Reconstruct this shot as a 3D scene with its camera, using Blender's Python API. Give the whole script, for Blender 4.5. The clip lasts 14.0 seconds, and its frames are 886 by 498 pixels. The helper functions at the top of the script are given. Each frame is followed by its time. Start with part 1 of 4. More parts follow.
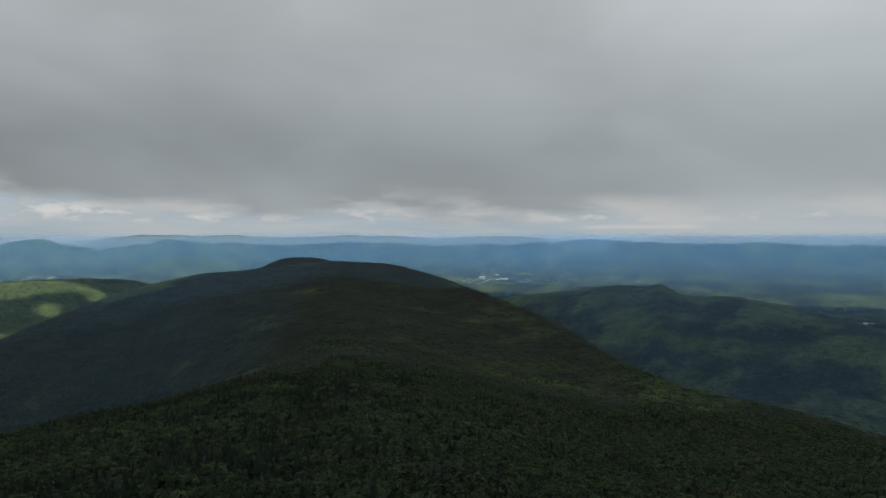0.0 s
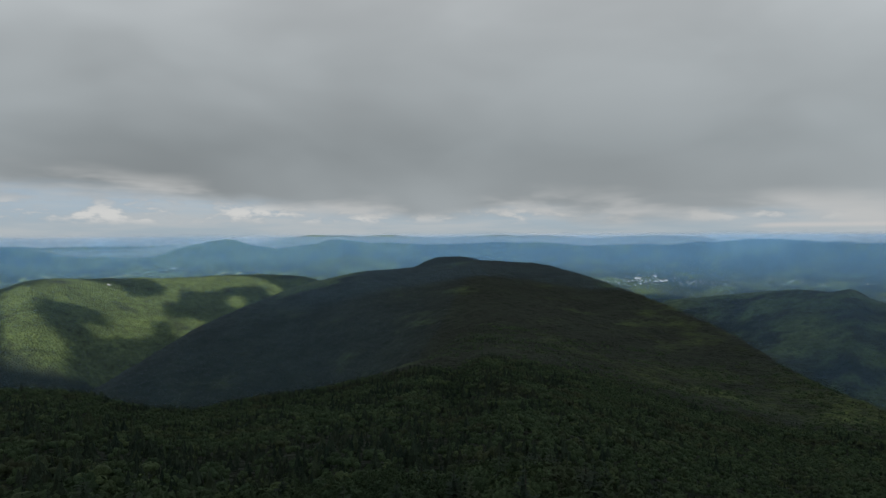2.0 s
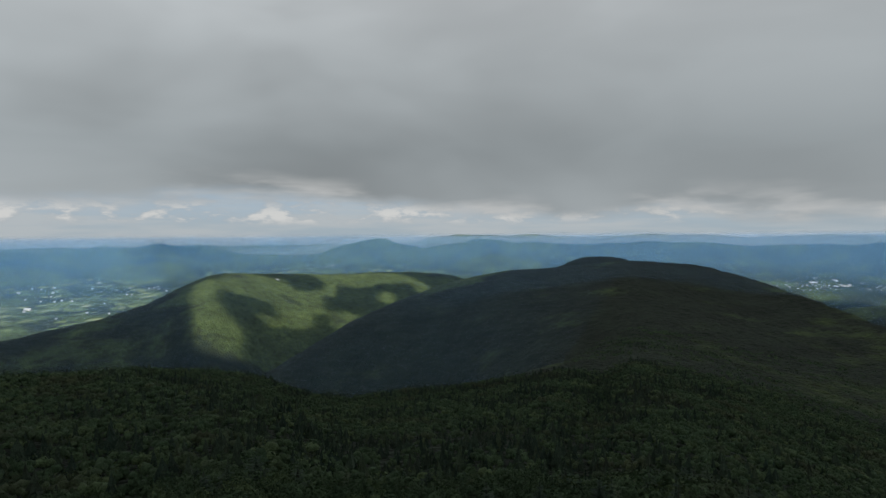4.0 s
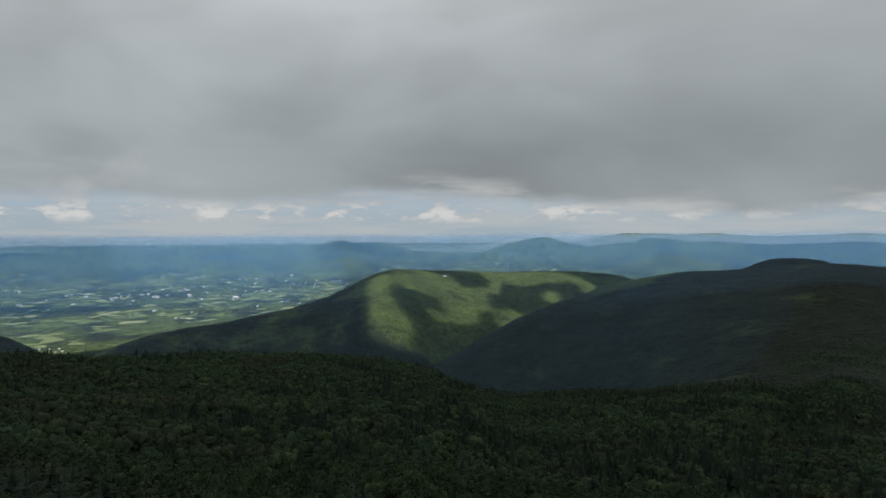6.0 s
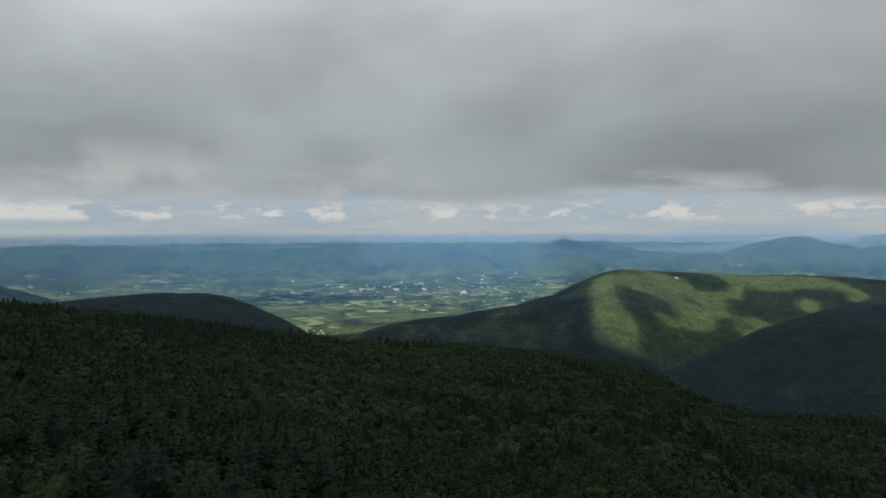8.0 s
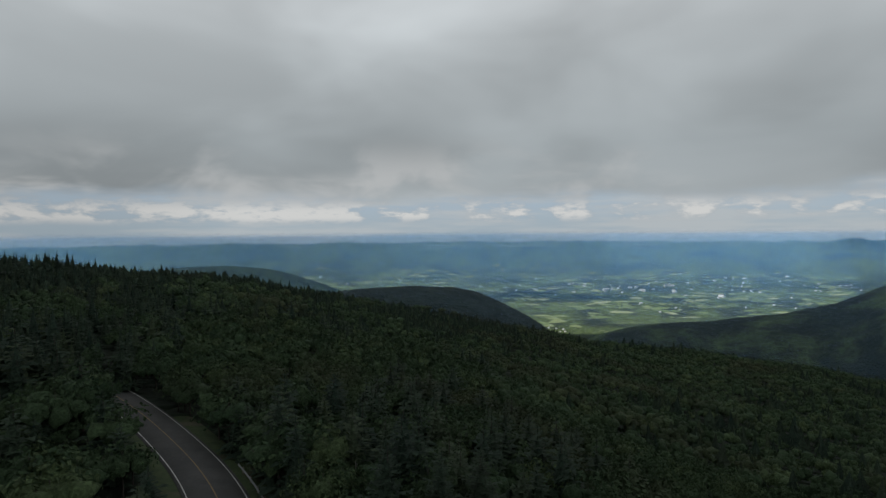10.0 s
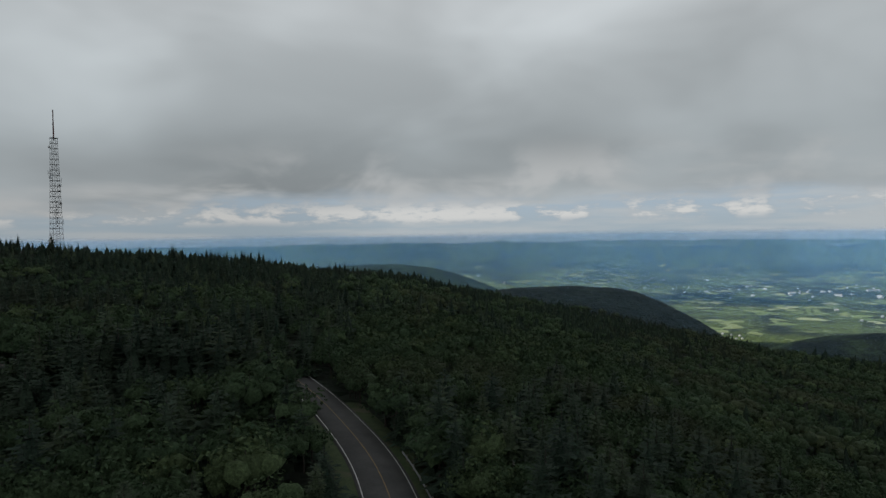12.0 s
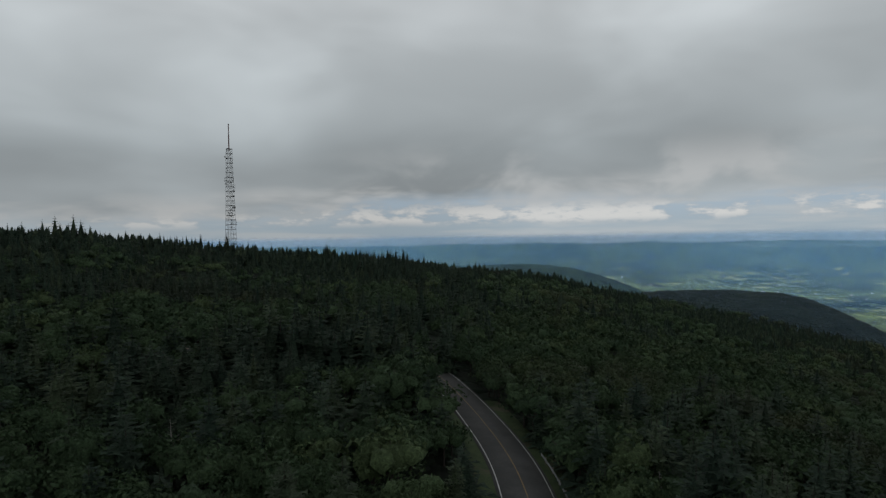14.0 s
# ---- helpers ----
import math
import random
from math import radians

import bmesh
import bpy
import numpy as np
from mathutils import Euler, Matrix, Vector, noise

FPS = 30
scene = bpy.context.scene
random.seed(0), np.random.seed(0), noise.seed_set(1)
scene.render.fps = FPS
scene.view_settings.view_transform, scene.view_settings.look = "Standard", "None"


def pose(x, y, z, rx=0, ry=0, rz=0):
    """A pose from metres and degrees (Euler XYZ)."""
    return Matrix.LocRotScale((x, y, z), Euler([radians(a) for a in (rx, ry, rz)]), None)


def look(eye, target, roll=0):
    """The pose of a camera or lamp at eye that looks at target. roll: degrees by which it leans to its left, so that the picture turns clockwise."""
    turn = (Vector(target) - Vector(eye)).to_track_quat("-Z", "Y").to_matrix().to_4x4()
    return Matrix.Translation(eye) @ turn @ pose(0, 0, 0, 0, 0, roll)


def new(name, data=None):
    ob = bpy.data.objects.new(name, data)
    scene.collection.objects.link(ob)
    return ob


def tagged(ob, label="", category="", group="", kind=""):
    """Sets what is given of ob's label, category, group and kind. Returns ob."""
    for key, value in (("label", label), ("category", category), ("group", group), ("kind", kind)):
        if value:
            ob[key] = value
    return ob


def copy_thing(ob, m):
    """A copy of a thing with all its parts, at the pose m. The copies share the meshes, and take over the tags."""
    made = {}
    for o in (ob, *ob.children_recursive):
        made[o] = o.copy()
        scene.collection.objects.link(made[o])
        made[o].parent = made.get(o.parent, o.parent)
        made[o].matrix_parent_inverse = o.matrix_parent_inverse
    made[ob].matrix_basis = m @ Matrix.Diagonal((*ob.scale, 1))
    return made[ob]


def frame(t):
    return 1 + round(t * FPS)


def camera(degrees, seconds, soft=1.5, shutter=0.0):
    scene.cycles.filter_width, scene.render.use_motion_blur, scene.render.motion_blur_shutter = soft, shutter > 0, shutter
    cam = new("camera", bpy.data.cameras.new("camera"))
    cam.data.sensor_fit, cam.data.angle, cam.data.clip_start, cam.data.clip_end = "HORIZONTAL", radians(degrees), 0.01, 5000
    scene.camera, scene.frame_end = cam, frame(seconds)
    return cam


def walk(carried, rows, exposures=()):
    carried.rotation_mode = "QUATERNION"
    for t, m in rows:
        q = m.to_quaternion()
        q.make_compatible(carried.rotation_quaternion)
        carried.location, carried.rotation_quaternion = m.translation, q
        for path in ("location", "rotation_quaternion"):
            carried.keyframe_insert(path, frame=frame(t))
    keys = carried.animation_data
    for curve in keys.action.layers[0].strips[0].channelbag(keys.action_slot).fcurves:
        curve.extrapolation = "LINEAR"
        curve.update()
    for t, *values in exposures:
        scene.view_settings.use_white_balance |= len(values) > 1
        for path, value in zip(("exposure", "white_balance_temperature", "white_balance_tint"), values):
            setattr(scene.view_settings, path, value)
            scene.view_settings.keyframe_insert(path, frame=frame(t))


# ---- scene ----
# ---- camera: hovers and turns to its left ----
EYE = 30.0
cam = camera(73.5, 14.0, soft=1.35)
TURN = [
    (0, 0.00, -1.49, 0.08),
    (0.5, 3.30, -1.49, 0.17),
    (1, 7.22, -1.49, 0.24),
    (1.5, 11.15, -1.48, 0.28),
    (2, 14.44, -1.48, 0.32),
    (2.5, 17.69, -1.46, 0.36),
    (3, 21.37, -1.43, 0.39),
    (5.5, 39.40, -1.53, 0.32),
    (6, 44.08, -1.52, 0.26),
    (6.5, 49.25, -1.54, 0.23),
    (7, 54.31, -1.56, 0.23),
    (7.5, 59.44, -1.56, 0.23),
    (8, 65.42, -1.56, 0.24),
    (8.5, 71.76, -1.56, 0.27),
    (9, 78.03, -1.56, 0.32),
    (9.2, 80.44, -1.56, 0.33),
    (11.5, 99.98, -1.57, 0.75),
    (12, 103.67, -1.51, 0.82),
    (12.5, 107.39, -1.47, 0.85),
    (13, 110.87, -1.42, 0.87),
    (13.5, 114.10, -1.37, 0.89),
    (14, 117.08, -1.33, 0.90),
]
walk(cam, [(t, pose(0, 0, EYE, 90 + tilt, lean, yaw)) for t, yaw, tilt, lean in TURN])

# ---- light: sun above an unseen, broken cloud sheet, sky below it at the horizon ----
SUN_AZ, SUN_EL = 196.0, 56.0          # degrees to the left of the first view, degrees up
sun_way = Vector((-math.sin(radians(SUN_AZ)) * math.cos(radians(SUN_EL)),
                  math.cos(radians(SUN_AZ)) * math.cos(radians(SUN_EL)), math.sin(radians(SUN_EL))))
sun = new("sun", bpy.data.lights.new("sun", "SUN"))
sun.data.energy, sun.data.angle, sun.data.color = 5.0, radians(0.8), (1.0, 0.95, 0.87)
sun.matrix_world = look(sun_way * 4000, (0, 0, 0))


class Graph:
    """Short hand for building node trees."""

    def __init__(self, tree):
        self.tree, self.nodes, self.links = tree, tree.nodes, tree.links
        self.nodes.clear()

    def node(self, kind, **sets):
        n = self.nodes.new(kind)
        for word, value in sets.items():
            if word == "operation":
                n.operation = value
            elif word == "use_clamp":
                n.use_clamp = value
            elif word == "data_type":
                n.data_type = value
            elif word == "blend_type":
                n.blend_type = value
            elif word == "feature":
                n.feature = value
            elif word == "interpolation_type":
                n.interpolation_type = value
            elif word == "attribute_name":
                n.attribute_name = value
        return n

    def put(self, socket, value):
        if value is None:
            return
        if isinstance(value, bpy.types.NodeSocket):
            self.links.new(value, socket)
        else:
            if isinstance(value, tuple) and len(value) == 3 and socket.type == "RGBA":
                value = (*value, 1.0)
            socket.default_value = value

    def math(self, op, a, b=None, c=None, clamp=False):
        n = self.node("ShaderNodeMath", operation=op, use_clamp=clamp)
        for s, v in zip(n.inputs, (a, b, c)):
            self.put(s, v)
        return n.outputs[0]

    def vec(self, op, a, b=None):
        n = self.node("ShaderNodeVectorMath", operation=op)
        self.put(n.inputs[0], a)
        if op == "SCALE":
            self.put(n.inputs[3], b)
        else:
            self.put(n.inputs[1], b)
        return n.outputs[0]

    def join(self, x, y, z):
        n = self.node("ShaderNodeCombineXYZ")
        for s, v in zip(n.inputs, (x, y, z)):
            self.put(s, v)
        return n.outputs[0]

    def split(self, v):
        n = self.node("ShaderNodeSeparateXYZ")
        self.put(n.inputs[0], v)
        return n.outputs

    def mix(self, f, a, b, how="MIX"):
        n = self.node("ShaderNodeMix", data_type="RGBA", blend_type=how)
        self.put(n.inputs[0], f)
        self.put(n.inputs[6], a)
        self.put(n.inputs[7], b)
        return n.outputs[2]

    def noise(self, v, scale, detail=4.0, rough=0.5, distort=0.0):
        n = self.node("ShaderNodeTexNoise")
        for k, x in (("Vector", v), ("Scale", scale), ("Detail", detail), ("Roughness", rough), ("Distortion", distort)):
            self.put(n.inputs[k], x)
        return n.outputs[0]

    def cells(self, v, scale, feature="F1", rand=1.0):
        n = self.node("ShaderNodeTexVoronoi", feature=feature)
        self.put(n.inputs["Vector"], v)
        self.put(n.inputs["Scale"], scale)
        self.put(n.inputs["Randomness"], rand)
        return n.outputs

    def step(self, x, lo, hi, a=0.0, b=1.0):
        n = self.node("ShaderNodeMapRange", interpolation_type="SMOOTHSTEP")
        for s, v in zip(n.inputs, (x, lo, hi, a, b)):
            self.put(s, v)
        return n.outputs[0]

    def ramp(self, x, *stops):
        n = self.node("ShaderNodeValToRGB")
        e = n.color_ramp.elements
        while len(e) < len(stops):
            e.new(0.5)
        for el, (p, c) in zip(e, stops):
            el.position, el.color = p, (*c, 1.0)
        self.put(n.inputs[0], x)
        return n.outputs[0]


def make_world():
    w = bpy.data.worlds.new("sky")
    scene.world = w
    w.use_nodes = True
    g = Graph(w.node_tree)
    way = g.node("ShaderNodeTexCoord").outputs["Generated"]
    x, y, z = g.split(way)
    up = g.math("MAXIMUM", z, 0.0)
    sky = g.node("ShaderNodeTexSky")
    sky.sky_type, sky.sun_disc = "NISHITA", False
    sky.sun_elevation, sky.sun_rotation = radians(SUN_EL), radians(-SUN_AZ)
    sky.altitude, sky.air_density, sky.dust_density = 1060.0, 1.0, 1.2
    clear = g.vec("SCALE", sky.outputs[0], 0.062)
    # cloud sheet seen from below: broad soft folds, drawn out sideways towards the horizon
    far = g.math("ADD", up, 0.30)
    sheet = g.join(g.math("DIVIDE", x, far), g.math("DIVIDE", y, far), 0.0)
    big = g.noise(sheet, 0.75, 2.0, 0.4, 0.4)
    soft = g.noise(g.join(x, y, g.math("MULTIPLY", z, 2.4)), 3.0, 3.0, 0.45, 0.3)
    tone = g.math("ADD", g.math("MULTIPLY", big, 0.55), g.math("MULTIPLY", soft, 0.45))
    puffs = g.noise(g.join(x, y, g.math("MULTIPLY", z, 3.0)), 17.0, 7.0, 0.58, 0.15)
    groups = g.noise(g.join(x, y, g.math("MULTIPLY", z, 2.0)), 4.2, 2.0, 0.5, 0.1)
    banks = g.noise(g.join(x, y, g.math("MULTIPLY", z, 4.5)), 4.4, 4.0, 0.5, 0.2)
    streaks = g.noise(g.join(x, y, g.math("MULTIPLY", z, 11.0)), 3.4, 4.0, 0.55, 0.1)
    edge_n = g.noise(g.join(x, y, g.math("MULTIPLY", z, 3.2)), 3.0, 4.0, 0.5)
    grade = g.ramp(up, (0.0, (0.325, 0.355, 0.372)), (0.07, (0.278, 0.306, 0.320)), (0.14, (0.275, 0.305, 0.320)),
                   (0.27, (0.355, 0.385, 0.401)), (0.42, (0.450, 0.475, 0.491)), (0.7, (0.40, 0.42, 0.44)))
    side = g.math("ADD", g.math("MULTIPLY", x, float(sun_way.x) * 1.79), g.math("MULTIPLY", y, float(sun_way.y) * 1.79))
    thick = g.math("MULTIPLY", g.step(g.math("MULTIPLY_ADD", x, -0.69, g.math("MULTIPLY", y, -0.72)), 0.82, 0.99, 0.0, 0.10), g.step(up, 0.21, 0.09))
    thin = g.step(g.math("MULTIPLY_ADD", x, 0.70, g.math("MULTIPLY", y, 0.62)), 0.62, 0.98, 0.0, 0.34)
    open_side = g.math("MULTIPLY", g.step(g.math("MULTIPLY_ADD", x, -0.906, g.math("MULTIPLY", y, -0.423)), 0.70, 1.0, 0.0, 0.22), g.step(up, 0.10, 0.22))
    calm = g.step(g.math("MULTIPLY_ADD", x, -0.94, g.math("MULTIPLY", y, -0.34)), -0.4, 0.9, 0.55, 1.15)
    deck = g.vec("SCALE", grade, g.math("MULTIPLY", g.math("MULTIPLY_ADD", g.math("SUBTRACT", g.step(tone, 0.34, 0.66, 0.80, 1.24), 1.03), calm, 1.03), g.math("ADD", g.math("MULTIPLY_ADD", side, 0.17, 1.15), g.math("ADD", open_side, g.math("SUBTRACT", thin, thick)))))
    # open strip under the sheet's rim: pale haze, thin blue air, a row of small heaps and grey banks
    air = g.mix(g.step(up, 0.004, 0.045), g.mix(0.85, clear, (0.345, 0.430, 0.505)), g.mix(0.7, clear, (0.38, 0.475, 0.59)))
    low = g.mix(g.step(streaks, 0.40, 0.62, 0.0, 0.75), air, (0.46, 0.49, 0.505))
    band = g.math("MULTIPLY", g.step(g.math("MULTIPLY_ADD", groups, 0.016, up), 0.021, 0.037), g.step(up, 0.062, 0.034))
    shape = g.math("ADD", puffs, g.math("MULTIPLY", g.math("SUBTRACT", groups, 0.5), 0.55))
    low = g.mix(g.math("MULTIPLY", g.math("MULTIPLY", g.step(shape, 0.42, 0.60), g.step(up, 0.010, 0.026)), g.step(up, 0.080, 0.050, 0.0, 0.6)), low, (0.37, 0.40, 0.425))
    low = g.mix(g.math("MULTIPLY", g.step(shape, 0.47, 0.62, 0.0, 0.95), band), low, (0.62, 0.625, 0.615))
    rim = g.math("ADD", up, g.math("MULTIPLY", g.math("SUBTRACT", edge_n, 0.5), 0.095))
    toward = g.step(g.math("MULTIPLY_ADD", x, -0.95, g.math("MULTIPLY", y, 0.31)), 0.20, 0.95, 0.022, 0.060)
    cover = g.step(g.math("SUBTRACT", rim, toward), -0.014, 0.020)
    near_rim = g.math("MULTIPLY", g.step(g.math("SUBTRACT", rim, toward), -0.016, 0.004), g.step(g.math("SUBTRACT", rim, toward), 0.050, 0.006))
    bright = g.math("MULTIPLY", near_rim, g.step(banks, 0.44, 0.64, 0.0, 0.85))
    col = g.mix(bright, g.mix(cover, low, deck), (0.50, 0.51, 0.51))
    # soft lit billows under the sheet where it thins
    billow = g.math("MULTIPLY", g.step(g.noise(g.join(x, y, g.math("MULTIPLY", z, 1.8)), 5.5, 4.0, 0.5, 0.25), 0.46, 0.66, 0.0, 0.8), g.math("MULTIPLY", g.step(up, 0.035, 0.065), g.step(up, 0.17, 0.09)))
    billow = g.math("MULTIPLY", billow, g.step(g.math("MULTIPLY_ADD", x, -0.996, g.math("MULTIPLY", y, -0.087)), 0.80, 0.96))
    col = g.mix(billow, col, (0.46, 0.475, 0.48))
    # sunlit slit low over the far hills
    slit = g.math("MULTIPLY", g.step(g.math("ABSOLUTE", g.math("SUBTRACT", up, 0.0105)), 0.0055, 0.0), g.step(g.math("ADD", g.math("MULTIPLY_ADD", x, 0.31, g.math("MULTIPLY", y, 0.951)), g.math("MULTIPLY", g.math("SUBTRACT", streaks, 0.5), 0.012)), 0.9955, 0.9995, 0.0, 0.7))
    col = g.mix(slit, col, (0.56, 0.55, 0.54))
    # thicker cloud far off over the summit
    dull = g.math("MULTIPLY", g.step(g.math("MULTIPLY_ADD", x, -0.643, g.math("MULTIPLY", y, -0.766)), 0.82, 0.97, 0.0, 0.17), g.step(up, 0.085, 0.04))
    col = g.vec("SCALE", col, g.math("SUBTRACT", 1.0, dull))
    bg = g.node("ShaderNodeBackground")
    g.put(bg.inputs[0], col)
    g.put(bg.inputs[1], 1.0)
    g.links.new(bg.outputs[0], g.node("ShaderNodeOutputWorld").inputs[0])


make_world()


# ---- numbers: lattice noise, smooth steps, ridges ----
def lattice(x, y, seed=0):
    """Smooth value noise, -1 to 1."""
    xi, yi = np.floor(x).astype(np.int64), np.floor(y).astype(np.int64)
    fx, fy = x - xi, y - yi
    fx, fy = fx * fx * (3 - 2 * fx), fy * fy * (3 - 2 * fy)

    def h(a, b):
        n = (a * 374761393 + b * 668265263 + seed * 1442695041) & 0x7FFFFFFF
        n = ((n ^ (n >> 13)) * 1274126177) & 0x7FFFFFFF
        n = ((n ^ (n >> 16)) * 668265263) & 0x7FFFFFFF
        return ((n >> 7) & 0xFFFF) / 32767.5 - 1.0

    a = h(xi, yi) * (1 - fx) + h(xi + 1, yi) * fx
    b = h(xi, yi + 1) * (1 - fx) + h(xi + 1, yi + 1) * fx
    return a * (1 - fy) + b * fy


def fbm(x, y, size, octaves=4, seed=0, gain=0.5):
    out, amp, s = 0.0, 1.0, 1.0 / size
    for k in range(octaves):
        out = out + amp * lattice(x * s + 17.3 * k, y * s - 9.1 * k, seed + k)
        amp, s = amp * gain, s * 2.03
    return out


def sstep(x, lo, hi):
    t = np.clip((x - lo) / (hi - lo), 0, 1)
    return t * t * (3 - 2 * t)


def smax(a, b, k):
    return 0.5 * (a + b + np.sqrt((a - b) ** 2 + k * k))


def smin(a, b, k):
    return -smax(-a, -b, k)


GRID = np.arange(-180.0, 180.01, 0.25)


def line(az, text, soft=0.8):
    """A smooth value round the compass: 'azimuth:value' pairs."""
    p = np.array([[float(v) for v in q.split(":")] for q in text.split()])
    p = p[np.argsort(p[:, 0])]
    v = np.interp(GRID, p[:, 0], p[:, 1])
    k = np.exp(-0.5 * (np.arange(-40, 41) * 0.25 / soft) ** 2)
    v = np.convolve(np.pad(v, 40, mode="edge"), k / k.sum(), "valid")
    return np.interp(az, GRID, v)


def tan_el(e):
    return np.tan(np.radians(e))


def crest(az, r, el, dist, front, back, width, soft=0.8):
    """A ridge: its crest's elevation and distance round the compass, and the slopes towards and away from the middle."""
    rc = line(az, dist, soft)
    zc = rc * tan_el(line(az, el, soft))
    d = r - rc
    s = np.where(d < 0, front, back)
    return zc - s * (np.sqrt(d * d + width * width) - width)


NEAR_EL = ("-180:1 -150:-1 -120:-4 -80:-13 -50:-17.2 -36.7:-16.5 -30.6:-15.4 -26:-14.95 -22:-14.3 -17:-12.6 -12:-9.5 -8:-7.6 -3.6:-5.9 1.3:-4.3 4.6:-3.2 "
           "8.9:-2.8 11:-3.2 13.2:-9.9 18.3:-13.3 25:-15.05 29:-15.2 33:-15.5 37:-16.3 42:-15.3 45.5:-13.5 50:-12.4 58:-12.1 64:-11.8 71.5:-11.7 75:-11 "
           "80:-10.1 87:-8.9 93:-7.65 97:-6.75 101:-5.8 107.3:-4.65 115:-3.5 121:-2.75 127:-2.2 132:-1.75 136:-1.4 141.5:-0.5 146:-0.05 150:0.25 154:0.45 165:0.6 180:1")
NEAR_R = ("-180:250 -120:300 -80:500 -36.7:680 -30.6:720 -24:800 -19.3:900 -14.3:1150 -9:1450 -3.6:1750 1.3:2000 4.6:2100 8.9:2150 11:2000 "
          "13.2:1050 18.3:720 26.3:580 31:540 37:520 45:510 58:470 70:430 80:390 93:350 107:320 120:300 136:290 150:270 180:250")


FLOOR_R = [0, 1800, 2300, 2500, 2800, 3100, 3400, 3700, 4000, 4150, 4300, 4550, 4850]
FLOOR_EL = [-16, -14, -11.6, -10.3, -8.3, -6.7, -5.4, -4.35, -3.55, -3.15, -2.6, -1.7, -1.05]


def height(az, r):
    """Ground height above the eye's level, without the trees' crowns."""
    x, y = -r * np.sin(np.radians(az)), r * np.cos(np.radians(az))
    def slope(az, soft):
        rc = line(az, NEAR_R, soft)
        zc = rc * tan_el(line(az, NEAR_EL, soft))
        sag = line(az, "-180:0 -60:0 -36:18 -20:45 -8:90 3:112 9:112 11:100 12:76 12.5:60 15:25 18:12 30:8 45:6 60:10 75:6 95:2 120:0 180:0", max(soft, 1.2))
        t = np.clip(r / rc, 0, 1)
        bend = line(az, "-180:1.2 60:1.1 100:1.5 130:1.9 180:1.6", 3)
        z = -EYE + (zc + EYE) * t ** bend - sag * 4 * t * (1 - t) * sstep(r, 20, 160)
        return z - 0.50 * (np.sqrt(np.maximum(r - rc, 0) ** 2 + 60 ** 2) - 60)

    # close by the ground runs more evenly than at the shoulders' rims
    even = sstep(r, 240, 620)
    near = slope(az, 3.6) * (1 - even) + slope(az, 0.8) * even
    # the spine's left side rounds over gently into the hollow
    turns = np.arange(-6, 7) * 0.9
    share = np.exp(-0.5 * (turns / 2.8) ** 2)
    gentle = sum(w * slope(az + d, 0.8) for w, d in zip(share / share.sum(), turns))
    near = near + (gentle - near) * sstep(az, 1, 7) * (1 - sstep(az, 19, 25)) * sstep(r, 420, 900)
    near = near + fbm(x, y, 90, 3, 3) * np.clip(r - 140, 0, 300) / 300 * 2.2
    # the long ridge ahead, its left flank and the farther knob
    z = smax(near, crest(az, r, "-180:-30 -8:-10 -4:-7.8 -1:-6.4 2:-5.2 5:-3.9 8:-3.02 11:-2.75 18.7:-3.55 22.4:-3.75 28:-4.95 33.3:-6.9 37.2:-8.6 44:-12.6 50:-16 60:-25 180:-30",
                         "-180:1700 -8:1700 -4:1800 0:1950 4:2090 8:2150 11:2180 18:2200 28:2080 37:1880 44:1700 60:1500 180:1500", line(az, "-180:0.36 3:0.36 9:0.12 18:0.11 24:0.2 31:0.36 180:0.36", 1.5), 0.5, 180), 40)
    z = smax(z, crest(az, r, "-180:-30 6:-8 10.5:-2.75 12:-2.4 13.9:-2.3 15.5:-2.5 18.5:-3.9 24:-8 180:-30", "-180:2650 180:2650", 0.4, 0.5, 120, 0.5), 6)
    # the sunlit hill with its long spur
    spur = fbm(x + 0.4 * y, y, 520, 3, 11) * 16
    z = smax(z, crest(az, r, "-180:-30 14:-9 22:-5.5 27.4:-4.05 30.7:-3.65 35.5:-3.85 42.7:-3.95 47:-3.75 49.5:-3.7 51.5:-4.2 54.8:-5.9 58.6:-7.5 64.1:-8.3 70.5:-8.9 74.2:-9.9 80:-14 180:-30",
                         "-180:3000 27:3000 43:2750 50:2520 58:2400 66:2350 74:2300 180:2300", 0.44, 0.5, 150, 0.5) + spur * sstep(-z, 150, 260), 10)
    # lower ridge beyond the near shoulder
    z = smax(z, crest(az, r, "-180:-8 -60:-10 -36.6:-8.1 -32:-7 -28.4:-6.3 -26.2:-5.8 -23.5:-5.85 -21.6:-5.6 -20.2:-4.45 -18.8:-5.15 -17.3:-4.95 -14.8:-5.25 -11.6:-5.7 -6.3:-6.1 0:-9 8:-16 180:-30",
                         "-180:1700 -36:1800 -20:2150 -6:2450 180:2450", 0.34, 0.4, 160, 0.5) + fbm(x, y, 420, 3, 21) * 9, 10)
    # rounded hills beyond the summit's slope
    z = smax(z, crest(az, r, "-180:-30 72:-16 78.9:-9.2 81.9:-7.5 83:-7.0 85.5:-5.9 88:-5.5 92:-5.4 97:-5.6 104:-6.5 120:-12 180:-30", "-180:1500 180:1500", 0.35, 0.45, 90, 0.5), 6)
    z = smax(z, crest(az, r, "-180:-30 92:-10 98.7:-5.4 100:-4.9 102.4:-4.05 105:-3.35 108:-3.0 111:-2.95 115:-3.2 130:-5 180:-30", "-180:3080 180:3080", 0.4, 0.45, 130, 0.5), 6)
    # valley floor, rising gently to the far country
    floor = np.maximum(r, 1800) * tan_el(np.interp(r, FLOOR_R, FLOOR_EL))
